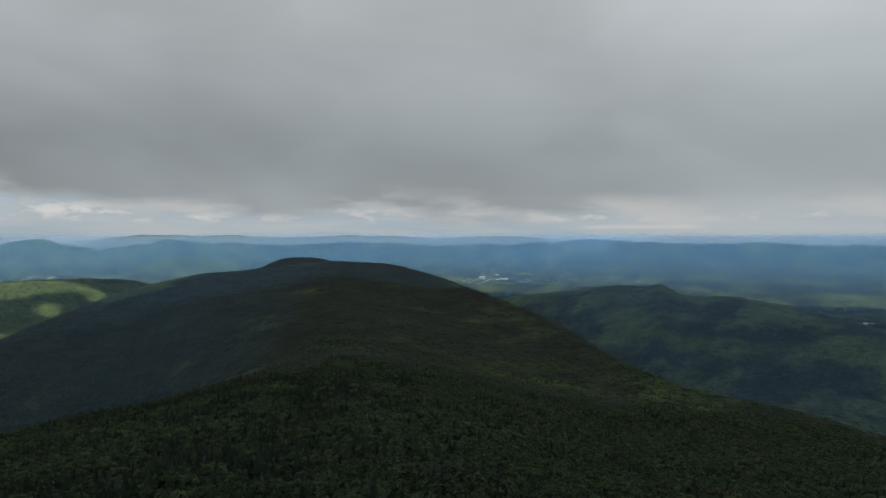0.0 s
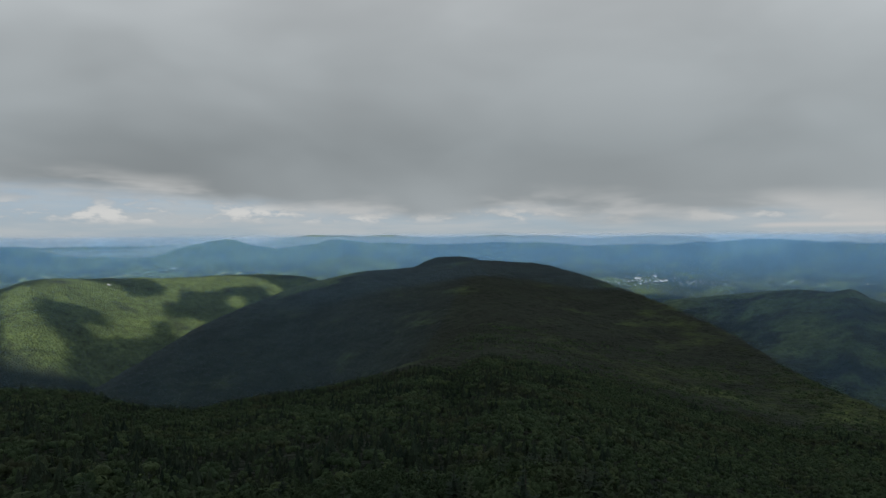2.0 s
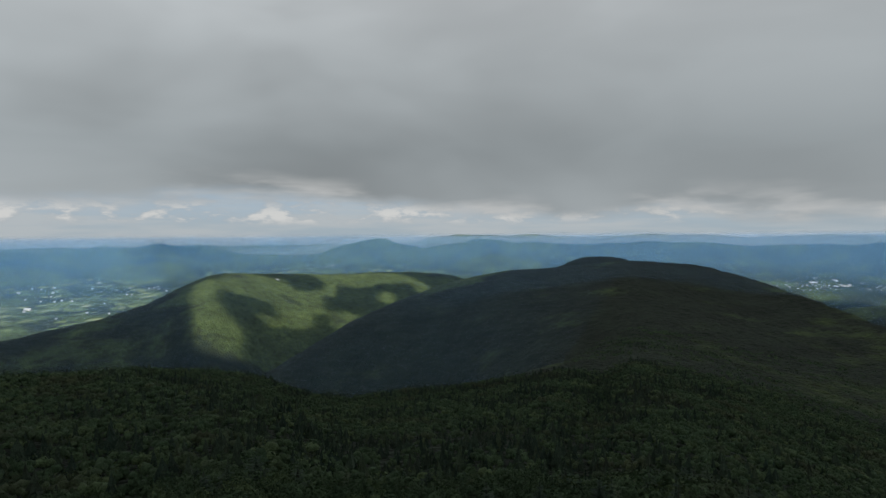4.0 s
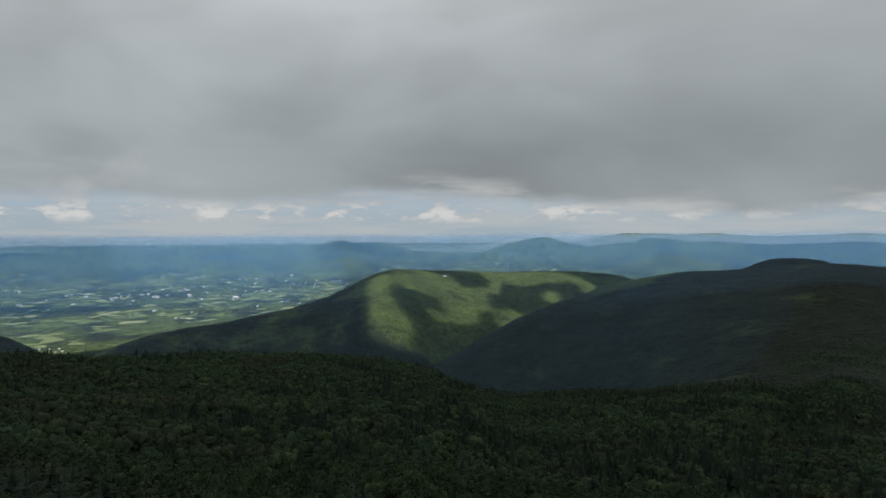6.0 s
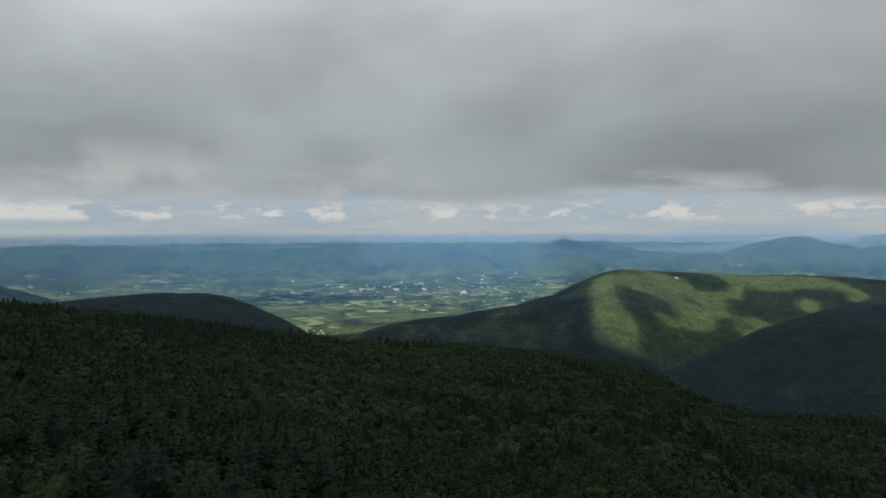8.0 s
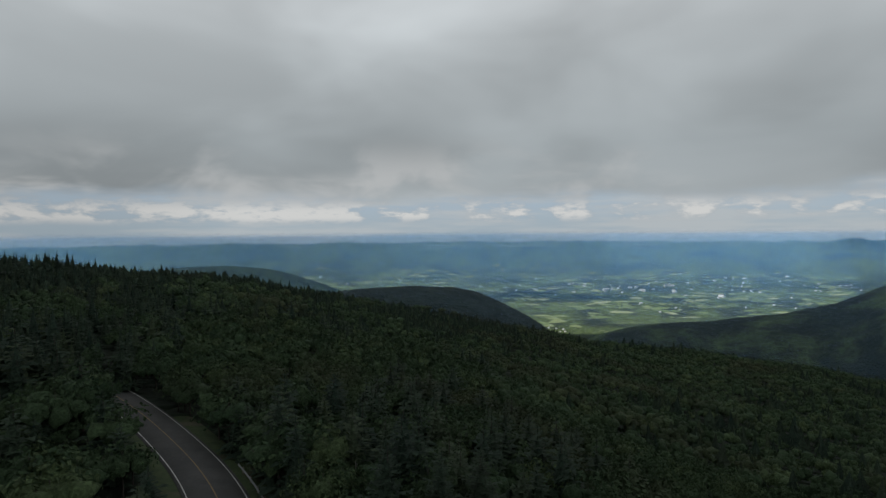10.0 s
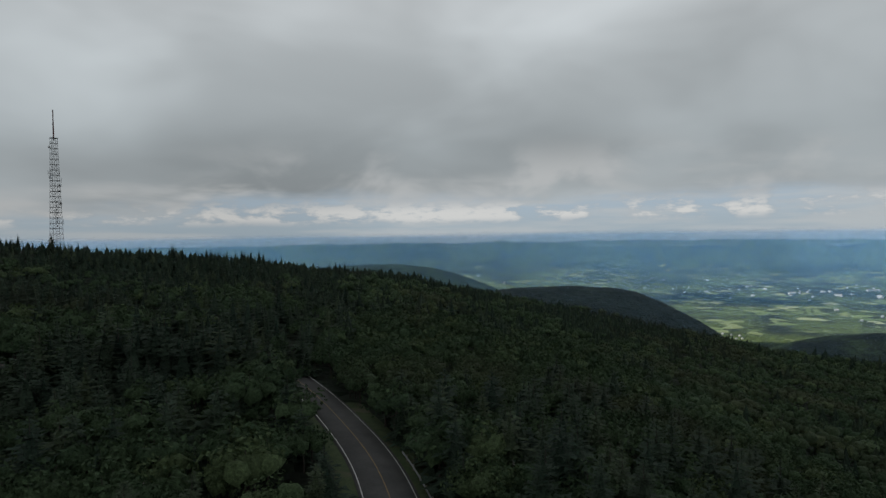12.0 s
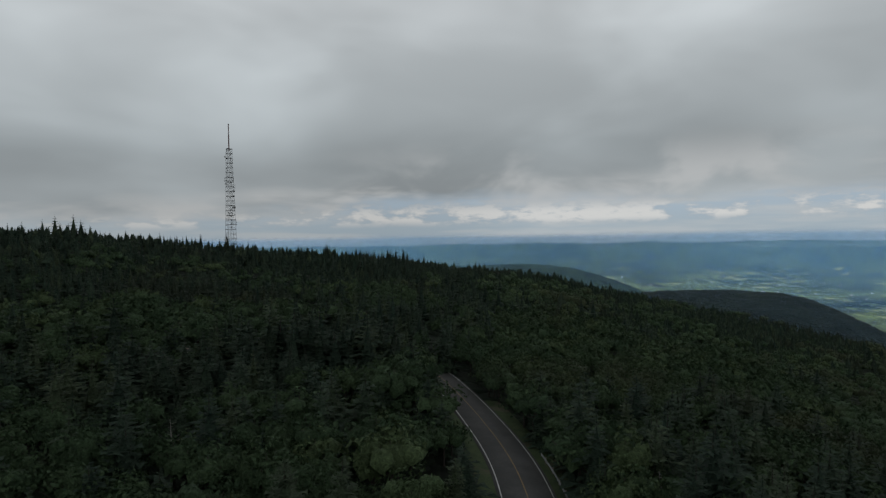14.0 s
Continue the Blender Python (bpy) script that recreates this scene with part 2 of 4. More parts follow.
    roll = np.interp(r, [2300, 2700, 3400, 3900, 4300, 4600], [6, 6, 7, 11, 16, 8])
    floor = floor + fbm(x, y, 330, 4, 31) * roll + np.maximum(fbm(x, y, 260, 3, 33), 0) * roll * 1.6 * sstep(r, 3000, 3500)
    z = smax(z, floor, 8)
    # far ranges, cut by slanting hollows
    crease = np.abs(fbm(az + (4400 - r) / 150.0, r / 420.0, 3.6, 4, 41)) * 105 * np.clip((4400 - r) / 300, 0, 1) * sstep(r, 4020, 4180)
    # wooded foothills before them
    z = smax(z, crest(az, r, "-180:-9 44:-7 48:-3.0 50:-2.6 52:-2.0 54.5:-1.75 57:-1.95 60:-2.4 62:-2.0 64.5:-1.75 67:-2.2 69:-3.2 71:-4.2 73.5:-3.6 74.6:-2.95 76:-2.9 77.3:-3.6 80:-5 93:-5 98:-3.4 104:-2.6 112:-2.4 120:-2.6 180:-9",
                         "-180:4130 180:4130", 0.42, 0.5, 50, 0.5) + fbm(x, y, 120, 3, 47) * 8, 6)
    bumps = fbm(az, az * 0.0 + 3.0, 3.2, 4, 43) * (1 - sstep(az, 36, 46)) * 11 + fbm(az, az * 0.0 + 5.0, 1.3, 3, 45) * 4.5
    z = smax(z, bumps + crest(az, r, "-180:-1.3 -60:-1.1 -37:-1.15 -30:-1.15 -28:-0.95 -21:-1.0 -14.2:-0.75 -11:-0.85 -5:-1.1 0:-1.3 20:-2.2 36:-2.6 41:-2.2 44:-1.9 46:-1.75 47.6:-1.5 50.1:-0.85 53.6:-0.6 55.5:-0.7 58.3:-1.0 62.3:-1.25 65.9:-0.92 69:-1.3 71.7:-1.2 74.7:-0.7 77:-1.1 79.3:-1.4 "
                         "86:-1.4 90:-1.5 94.2:-1.0 97:-1.15 100:-1.1 103.2:-1.6 104.6:-1.15 110:-1.1 115:-1.15 140:-1.2 180:-1.3",
                         "-180:4450 20:4450 45:4330 75:4300 100:4420 180:4450", 0.62, 0.5, 60, 0.45) - crease, 10)
    z = smax(z, crest(az, r, "-180:-6 8:-5 16:-2.6 19:-1.5 21.1:-1.0 23.8:-0.5 25.5:-0.8 27:-1.25 29.5:-1.6 32:-1.05 34:-0.55 36:-0.7 38:-1.1 41:-2 50:-6 180:-6", "-180:4300 23:4250 34:4420 180:4420", 0.5, 0.5, 60, 0.45) + fbm(az, az * 0.0 + 9.0, 1.5, 3, 46) * 5 + fbm(x, y, 130, 3, 48) * 11 * sstep(r, 3900, 4050), 6)
    z = smax(z, crest(az, r, "-180:-6 33:-2 30:-0.4 27:-0.15 20:-0.2 16:-0.35 12:-0.3 4.6:-0.22 0.2:-0.55 -3.6:-0.3 -9:-0.5 -11.1:-0.75 -14:-0.65 -20:-1.0 -26:-2 180:-6", "-180:4650 180:4650", 0.6, 0.5, 40, 0.5) + fbm(az, az * 0.0 + 7.0, 2.2, 4, 44) * 7, 6)
    rim = 4800 * tan_el(-0.98 + 0.08 * fbm(az, az * 0, 3.0, 3, 51))
    return smax(z, rim - 0.8 * np.abs(r - 4800), 6)


def ground_at(x, y):
    """World height of the bare ground."""
    x, y = np.asarray(x, float), np.asarray(y, float)
    return height(np.degrees(np.arctan2(-x, y)), np.hypot(x, y)) + EYE


# ---- materials ----
def material(name, build):
    m = bpy.data.materials.new(name)
    m.use_nodes = True
    g = Graph(m.node_tree)
    shader = build(g)
    g.links.new(shader, g.node("ShaderNodeOutputMaterial").inputs[0])
    return m


def principled(g, colour, rough=0.8, bump=None, metal=0.0, spec=0.5):
    p = g.node("ShaderNodeBsdfPrincipled")
    g.put(p.inputs["Base Color"], colour)
    g.put(p.inputs["Roughness"], rough)
    g.put(p.inputs["Metallic"], metal)
    g.put(p.inputs["Specular IOR Level"], spec)
    if bump is not None:
        b = g.node("ShaderNodeBump")
        g.put(b.inputs["Height"], bump[0])
        g.put(b.inputs["Distance"], bump[1])
        g.put(b.inputs["Strength"], 1.0)
        g.links.new(b.outputs[0], p.inputs["Normal"])
    return p.outputs[0]


def place(g):
    return g.node("ShaderNodeNewGeometry").outputs["Position"]


def ground_build(g):
    p = place(g)
    x, y, z = g.split(p)
    flat = g.join(x, y, 0.0)
    cover = g.node("ShaderNodeAttribute", attribute_name="open_land").outputs["Fac"]
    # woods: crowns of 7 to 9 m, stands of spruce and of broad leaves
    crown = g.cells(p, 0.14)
    small = g.cells(p, 0.31)
    stand = g.noise(p, 0.006, 4.0, 0.6)
    mottle = g.noise(p, 0.045, 3.0, 0.6)
    leaf = g.mix(g.step(mottle, 0.3, 0.7), (0.046, 0.070, 0.022), (0.100, 0.140, 0.043))
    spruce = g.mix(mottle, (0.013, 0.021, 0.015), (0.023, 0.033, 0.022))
    # holds spruce stands, and shade painted in as a darker tone
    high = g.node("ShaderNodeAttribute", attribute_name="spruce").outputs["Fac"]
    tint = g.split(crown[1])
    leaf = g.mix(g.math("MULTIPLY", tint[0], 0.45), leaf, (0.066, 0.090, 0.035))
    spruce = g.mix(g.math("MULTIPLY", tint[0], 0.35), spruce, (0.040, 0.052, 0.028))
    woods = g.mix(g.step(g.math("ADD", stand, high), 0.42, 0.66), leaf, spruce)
    # crown edges darkened: shade of the gaps between crowns, painted into the colour
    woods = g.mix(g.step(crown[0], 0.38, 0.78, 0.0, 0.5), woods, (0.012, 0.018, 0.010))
    # open land: hay fields, pasture, hedges and small woods
    along = g.math("MULTIPLY_ADD", x, -0.309, g.math("MULTIPLY", y, -0.951))
    across = g.math("MULTIPLY_ADD", x, -0.951, g.math("MULTIPLY", y, 0.309))
    bent = g.math("MULTIPLY_ADD", g.noise(flat, 0.006, 2.0), 30.0, across)
    turn = g.join(g.math("MULTIPLY", along, 0.42), bent, 0.0)
    parcel = g.cells(turn, 0.031)
    which = g.split(parcel[1])
    edge = g.cells(turn, 0.031, "DISTANCE_TO_EDGE")[0]
    grass = g.ramp(which[0], (0.0, (0.07, 0.105, 0.04)), (0.35, (0.115, 0.155, 0.065)), (0.7, (0.155, 0.19, 0.09)), (1.0, (0.26, 0.28, 0.17)))
    grass = g.mix(g.step(g.noise(p, 0.05, 3.0), 0.35, 0.7, 0.0, 0.35), grass, (0.12, 0.17, 0.06))
    belt = g.noise(g.join(g.math("MULTIPLY", along, 0.5), across, 0.0), 0.0042, 4.0, 0.62)
    grove = g.noise(g.join(g.math("MULTIPLY", along, 0.6), across, 0.0), 0.026, 4.0, 0.6)
    is_field = g.math("MULTIPLY", g.step(belt, 0.44, 0.48), g.step(grove, 0.43, 0.46))
    is_field = g.math("MULTIPLY", is_field, g.step(edge, 0.03, 0.06))
    is_field = g.math("MULTIPLY", is_field, g.step(g.math("ADD", which[1], cover), 1.56, 1.58))
    patchy = g.step(g.noise(p, 0.011, 4.0, 0.6), 0.32, 0.68, 0.80, 1.20)
    woods = g.vec("SCALE", woods, patchy)
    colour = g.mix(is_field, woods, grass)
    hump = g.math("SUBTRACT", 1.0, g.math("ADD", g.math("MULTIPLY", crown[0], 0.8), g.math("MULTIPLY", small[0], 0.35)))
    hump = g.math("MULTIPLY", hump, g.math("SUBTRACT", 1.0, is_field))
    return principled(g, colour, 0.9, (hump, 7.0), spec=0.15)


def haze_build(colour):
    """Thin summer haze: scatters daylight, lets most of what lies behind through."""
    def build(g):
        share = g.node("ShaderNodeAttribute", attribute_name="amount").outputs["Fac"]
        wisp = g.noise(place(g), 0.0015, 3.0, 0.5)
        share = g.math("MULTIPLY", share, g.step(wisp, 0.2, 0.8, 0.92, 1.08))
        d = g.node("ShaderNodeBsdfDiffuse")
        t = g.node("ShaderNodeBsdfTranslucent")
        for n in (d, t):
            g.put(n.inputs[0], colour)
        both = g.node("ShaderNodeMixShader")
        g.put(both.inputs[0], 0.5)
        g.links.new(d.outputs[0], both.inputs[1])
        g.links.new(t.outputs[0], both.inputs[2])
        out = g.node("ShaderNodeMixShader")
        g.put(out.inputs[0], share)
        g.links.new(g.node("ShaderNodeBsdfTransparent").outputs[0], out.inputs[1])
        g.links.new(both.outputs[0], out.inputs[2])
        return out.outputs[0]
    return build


def cloud_build(g):
    """Cloud: dull grey underneath, passes some sunlight, scattered."""
    p = place(g)
    tone = g.noise(p, 0.0012, 4.0, 0.5)
    d = g.node("ShaderNodeBsdfDiffuse")
    g.put(d.inputs[0], (0.55, 0.56, 0.58))
    t = g.node("ShaderNodeBsdfTranslucent")
    g.put(t.inputs[0], g.mix(tone, (0.10, 0.108, 0.115), (0.17, 0.18, 0.19)))
    out = g.node("ShaderNodeAddShader")
    g.links.new(d.outputs[0], out.inputs[0])
    g.links.new(t.outputs[0], out.inputs[1])
    return out.outputs[0]


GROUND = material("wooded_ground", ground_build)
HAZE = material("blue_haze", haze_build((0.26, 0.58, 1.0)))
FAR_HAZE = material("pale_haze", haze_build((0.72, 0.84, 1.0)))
CLOUD = material("cloud", cloud_build)


# ---- large structure ----
def from_arrays(name, verts, faces, mats, kind="", values=None, smooth=True):
    """One mesh object from numpy arrays; values: name -> numbers per vertex."""
    me = bpy.data.meshes.new(name)
    verts, faces = np.asarray(verts, np.float32), np.asarray(faces, np.int32)
    n = faces.shape[1]
    me.vertices.add(len(verts))
    me.vertices.foreach_set("co", verts.ravel())
    me.loops.add(faces.size)
    me.loops.foreach_set("vertex_index", faces.ravel())
    me.polygons.add(len(faces))
    me.polygons.foreach_set("loop_start", np.arange(0, faces.size, n, dtype=np.int32))
    me.polygons.foreach_set("use_smooth", np.full(len(faces), smooth))
    me.update(calc_edges=True)
    for key, v in (values or {}).items():
        a = me.attributes.new(key, "FLOAT", "POINT")
        a.data.foreach_set("value", np.asarray(v, np.float32))
    for m in mats if isinstance(mats, (list, tuple)) else [mats]:
        me.materials.append(m)
    ob = new(name, me)
    if kind:
        ob["kind"] = kind
    return ob


def ring_faces(na, nr):
    a = np.arange(na)
    b = (a + 1) % na
    k = np.arange(nr - 1)[:, None] * na
    return np.stack([k + a, k + na + a, k + na + b, k + b], -1).reshape(-1, 4)


def make_ground():
    az = np.concatenate([np.arange(-44, 160, 0.24), np.arange(160, 316, 1.5)])
    az = (az + 180) % 360 - 180
    r = np.concatenate([[0.01], np.geomspace(3, 140, 40), np.arange(146, 640, 12), np.arange(646, 3000, 15), np.arange(3012, 4200, 15), np.arange(4210, 4862, 8)])
    R, A = np.meshgrid(r, az, indexing="ij")
    z = height(A, R)
    x, y = -R * np.sin(np.radians(A)), R * np.cos(np.radians(A))
    # crowns of the far woods stand as an uneven surface
    rough = fbm(x, y, 11, 2, 61) * 2.6 * sstep(R, 560, 900) * sstep(-R, -3800, -2600)
    open_land = sstep(R, 2350, 2700) * (1 - sstep(z - R * tan_el(np.interp(R, FLOOR_R, FLOOR_EL)), 14, 30)) * (1 - sstep(R, 4080, 4200)) * (0.25 + 0.75 * sstep(A, 18, 36)) * (0.88 + 0.12 * sstep(R, 2750, 3000))
    mixed = sstep(R, 2200 - 330 * sstep(A, 18, 26), 2350 - 300 * sstep(A, 18, 26))
    mixed = mixed * (1 - sstep(A, 4, 8) * (1 - sstep(A, 18, 21)) * (1 - sstep(R, 2750, 2900)))
    # 0.4 term: shade beneath the near trees, put into the ground's colour
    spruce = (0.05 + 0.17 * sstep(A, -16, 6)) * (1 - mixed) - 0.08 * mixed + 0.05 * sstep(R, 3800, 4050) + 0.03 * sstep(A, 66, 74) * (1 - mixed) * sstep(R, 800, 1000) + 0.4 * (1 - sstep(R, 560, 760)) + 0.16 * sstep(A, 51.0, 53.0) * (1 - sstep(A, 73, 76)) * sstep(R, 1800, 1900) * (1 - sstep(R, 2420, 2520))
    # 0.16 above on the spur, 0.12 here: cloud shade put into the woods' colour
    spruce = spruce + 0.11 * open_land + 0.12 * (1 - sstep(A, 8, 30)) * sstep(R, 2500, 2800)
    crowns = 5.5 * sstep(R, np.minimum(640, line(A, NEAR_R) + 20), np.minimum(720, line(A, NEAR_R) + 90))
    v = np.stack([x, y, z + EYE + (rough + crowns) * (1 - open_land)], -1).reshape(-1, 3)
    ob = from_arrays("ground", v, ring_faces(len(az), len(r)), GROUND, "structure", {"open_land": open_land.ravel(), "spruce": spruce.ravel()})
    tagged(ob, "wooded mountain slopes and farmed valley reaching the horizon", "ground")


make_ground()


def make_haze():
    # upright see-through sheets stand in for hazy air, its blue put into their colour
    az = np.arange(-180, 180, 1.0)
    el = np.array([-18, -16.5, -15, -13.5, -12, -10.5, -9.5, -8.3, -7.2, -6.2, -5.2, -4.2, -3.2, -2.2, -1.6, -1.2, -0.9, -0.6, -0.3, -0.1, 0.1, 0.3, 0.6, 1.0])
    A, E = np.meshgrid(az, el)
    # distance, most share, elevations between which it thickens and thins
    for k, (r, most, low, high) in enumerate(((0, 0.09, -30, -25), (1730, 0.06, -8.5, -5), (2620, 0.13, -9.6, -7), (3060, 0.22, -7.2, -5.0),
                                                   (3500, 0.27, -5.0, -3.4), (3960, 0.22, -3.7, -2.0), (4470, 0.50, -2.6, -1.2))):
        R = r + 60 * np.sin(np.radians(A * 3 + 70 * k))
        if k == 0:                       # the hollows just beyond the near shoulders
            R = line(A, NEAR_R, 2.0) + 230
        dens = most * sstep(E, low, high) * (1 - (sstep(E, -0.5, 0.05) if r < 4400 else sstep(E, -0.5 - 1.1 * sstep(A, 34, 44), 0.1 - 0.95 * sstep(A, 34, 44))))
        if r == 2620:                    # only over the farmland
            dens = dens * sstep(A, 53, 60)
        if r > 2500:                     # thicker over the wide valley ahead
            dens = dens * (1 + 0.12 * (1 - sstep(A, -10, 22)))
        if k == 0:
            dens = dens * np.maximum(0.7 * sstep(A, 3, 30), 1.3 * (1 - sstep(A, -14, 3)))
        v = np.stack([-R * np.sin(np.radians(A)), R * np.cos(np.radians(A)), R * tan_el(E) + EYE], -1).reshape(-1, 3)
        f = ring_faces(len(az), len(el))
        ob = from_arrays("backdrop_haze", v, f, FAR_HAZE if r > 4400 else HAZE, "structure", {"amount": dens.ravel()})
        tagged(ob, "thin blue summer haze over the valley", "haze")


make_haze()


# gaps cut where the sun is to come through: azimuth:distance, half widths in degrees and metres, weight
GAPS = ("49.6:2080:1.7:190:1.7 48.4:2010:1.6:75:1.3 50.2:2330:1.8:110:1.3 45.8:2530:2.8:85:1.7 42.6:2500:1.0:140:1.4 40.6:2470:1.3:120:1.5 38.0:2360:1.5:70:1.5 36.8:2425:1.0:45:1.1 "
        "47.3:2090:1.3:90:1.3 44.4:2255:1.2:32:1.2 41.6:2350:1.1:75:1.2 33.8:2615:1.3:50:1.4 35.0:2815:5.0:70:1.7 38.7:2640:0.9:90:1.1 40.0:2760:2.5:60:0.8 30.6:2690:1.6:70:0.5 "
        "47.0:2290:0.6:45:-1.3 46.0:2400:0.8:70:0.6 47.4:2430:0.9:60:0.9 44.6:2350:0.6:30:-1.4 43.4:2420:1.3:110:0.9 41.7:2600:0.65:65:-1.3 40.9:2720:0.9:55:-1.0 39.5:2335:0.5:70:-2.6 36.4:2600:1.1:52:-1.15 36.5:2720:3.0:50:0.5 33.2:2715:1.4:28:-1.5 43.6:2120:2.4:90:-1.2 30.0:2870:1.5:60:-1.0 "
        "23.5:3900:3.0:330:1.5 2.4:4180:0.9:40:1.6 8.0:4250:5.0:60:1.0 12.0:3500:5.0:150:-0.8 "
        "78.6:3230:7.5:75:-2.6 62.0:2300:7.0:170:-2.6 53.9:2290:1.6:240:-2.4 64.3:4085:2.6:42:-2.8 55.0:4050:3.0:40:-2.2 59.5:4010:1.0:25:-2.0 69.0:3420:2.0:30:-1.2 57.0:3560:3.0:40:-1.0 90.0:3700:5.0:60:-1.5 104.0:3080:12:330:-3.2 49.0:1880:3.0:50:-2.5")


def sun_gaps(az, r):
    """Above nought where the sun reaches the ground."""
    f = -0.45 + 1.9 * sstep(r, 2500, 2750) * sstep(az, 51.5, 56) + 1.6 * sstep(r, 3150, 3400) * sstep(az, 12, 27) * (1 - sstep(az, 51, 56))
    f = f + 1.1 * sstep(r, 3150, 3400) * (1 - sstep(az, 8, 20)) + 0.9 * sstep(r, 3300, 3550) * np.exp(-((az - 15) / 8) ** 2)
    f = f - 0.8 * sstep(r, 4230, 4290) * (1 - sstep(r, 4360, 4400)) * sstep(az, 36, 46) * sstep(-az, -104, -84)
    for q in GAPS.split():
        a, d, wa, wd, k = (float(v) for v in q.split(":"))
        f = f + k * np.exp(-((az - a) / wa) ** 2 - ((r - d) / wd) ** 2)
    x, y = -r * np.sin(np.radians(az)), r * np.cos(np.radians(az))
    return f + np.interp(r, [2000, 2600, 3000, 3600], [0.18, 0.22, 0.5, 0.8]) * (0.45 + 0.55 * sstep(az, 44, 54)) * fbm(x, y, 170, 4, 74, 0.6)


def make_cloud():
    """An unseen cloud sheet added above the view to shape the sunlight, broken over the valley and the hill beside it.
    """
    top, cell, reach = 2200.0, 24.0, 5450.0
    n = int(reach / cell)
    c = np.arange(-n, n + 1) * cell
    X, Y = np.meshgrid(c, c)
    back = math.cos(radians(SUN_EL)) / math.sin(radians(SUN_EL))
    hx, hy = -math.sin(radians(SUN_AZ)), math.cos(radians(SUN_AZ))
    # the place on the ground that each piece of cloud shades
    deep = np.full(X.shape, -300.0)
    for _ in range(3):
        gx, gy = X - hx * back * (top - deep), Y - hy * back * (top - deep)
        az, r = np.degrees(np.arctan2(-gx, gy)), np.hypot(gx, gy)
        deep = np.clip(height(az, np.minimum(r, 4850)), -480, 0)
    gap = sun_gaps(az, r) > 0
    keep = ~(gap[:-1, :-1] & gap[1:, 1:])
    keep &= (np.hypot(X, Y)[:-1, :-1] < reach)
    idx = np.arange(X.size).reshape(X.shape)
    f = np.stack([idx[:-1, :-1], idx[:-1, 1:], idx[1:, 1:], idx[1:, :-1]], -1)[keep]
    Z = top + EYE + 60 * fbm(X, Y, 600, 3, 81)
    used, inv = np.unique(f, return_inverse=True)
    v = np.stack([X.ravel(), Y.ravel(), Z.ravel()], -1)[used]
    ob = from_arrays("backdrop_clouds", v, inv.reshape(-1, 4), CLOUD, "structure")
    tagged(ob, "unseen grey cloud sheet with gaps cut to shape the sunlight", "clouds")


make_cloud()


# ---- surfaces of roads, trees and buildings ----
def shade(name, colours, scale, rough=0.8, bump=0.0, metal=0.0, spec=0.3, each=0.0):
    """A mottled surface: two or three colours by noise at two scales, varied from piece to piece."""
    def build(g):
        p = g.node("ShaderNodeTexCoord").outputs["Object"]
        n = g.math("ADD", g.math("MULTIPLY", g.noise(p, scale, 4.0, 0.6), 0.65), g.math("MULTIPLY", g.noise(p, scale * 9, 3.0, 0.6), 0.35))
        c = g.mix(g.step(n, 0.32, 0.68), colours[0], colours[1])
        if len(colours) > 2:
            c = g.mix(g.step(g.noise(p, scale * 0.31, 3.0), 0.52, 0.64), c, colours[2])
        if each:
            r = g.node("ShaderNodeObjectInfo").outputs["Random"]
            c = g.vec("SCALE", c, g.step(r, 0.0, 1.0, 1.0 - each, 1.0 + each))
        return principled(g, c, rough, (g.noise(p, scale * 6, 3.0), bump) if bump else None, metal, spec)
    return material(name, build)


def leaf_material(name, dark, light, fresh, dry, clump, depth):
    """Foliage: tree to tree by the tint value or the object, leaf to leaf by island, clumps by noise."""
    def build(g):
        tint = g.node("ShaderNodeAttribute", attribute_name="tint").outputs["Fac"]
        leaf = g.node("ShaderNodeNewGeometry").outputs["Random Per Island"]
        each = g.node("ShaderNodeObjectInfo").outputs["Random"]
        p = place(g)
        tree = g.math("FRACT", g.math("ADD", tint, each))
        c = g.mix(tree, dark, light)
        c = g.mix(g.step(tree, 0.80, 0.98, 0.0, 0.75), c, fresh)
        tuft = g.noise(p, clump, 4.0, 0.65)
        c = g.vec("SCALE", c, g.math("MULTIPLY", g.math("MULTIPLY_ADD", leaf, 0.4, 0.8), g.step(tuft, 0.28, 0.72, 0.62, 1.38)))
        worn = g.step(g.noise(p, 0.021, 3.0, 0.6), 0.50, 0.68, 0.0, 0.5)
        c = g.mix(worn, c, g.mix(tuft, dry, g.vec("SCALE", dry, 0.6)))
        return principled(g, c, 0.75, (tuft, depth), 0.0, 0.06)
    return material(name, build)


ASPHALT = shade("worn_asphalt", [(0.055, 0.054, 0.054), (0.080, 0.078, 0.076), (0.066, 0.064, 0.062)], 0.35, 0.88, 0.01)
WHITE_PAINT = shade("white_road_paint", [(0.62, 0.62, 0.60), (0.40, 0.40, 0.39)], 1.3, 0.7)
YELLOW_PAINT = shade("yellow_road_paint", [(0.25, 0.165, 0.075), (0.15, 0.11, 0.065)], 1.3, 0.7)
GRASS = shade("rough_grass", [(0.030, 0.048, 0.018), (0.055, 0.074, 0.030), (0.070, 0.066, 0.042)], 0.7, 0.9, 0.05)
STEEL = shade("galvanised_steel", [(0.24, 0.245, 0.25), (0.15, 0.155, 0.16)], 2.0, 0.55, 0.0, 0.5)
POST_WOOD = shade("weathered_wood", [(0.20, 0.18, 0.15), (0.12, 0.10, 0.085)], 3.0, 0.85, 0.01)
BARK = shade("bark", [(0.055, 0.045, 0.038), (0.030, 0.026, 0.022)], 4.0, 0.9, 0.01)
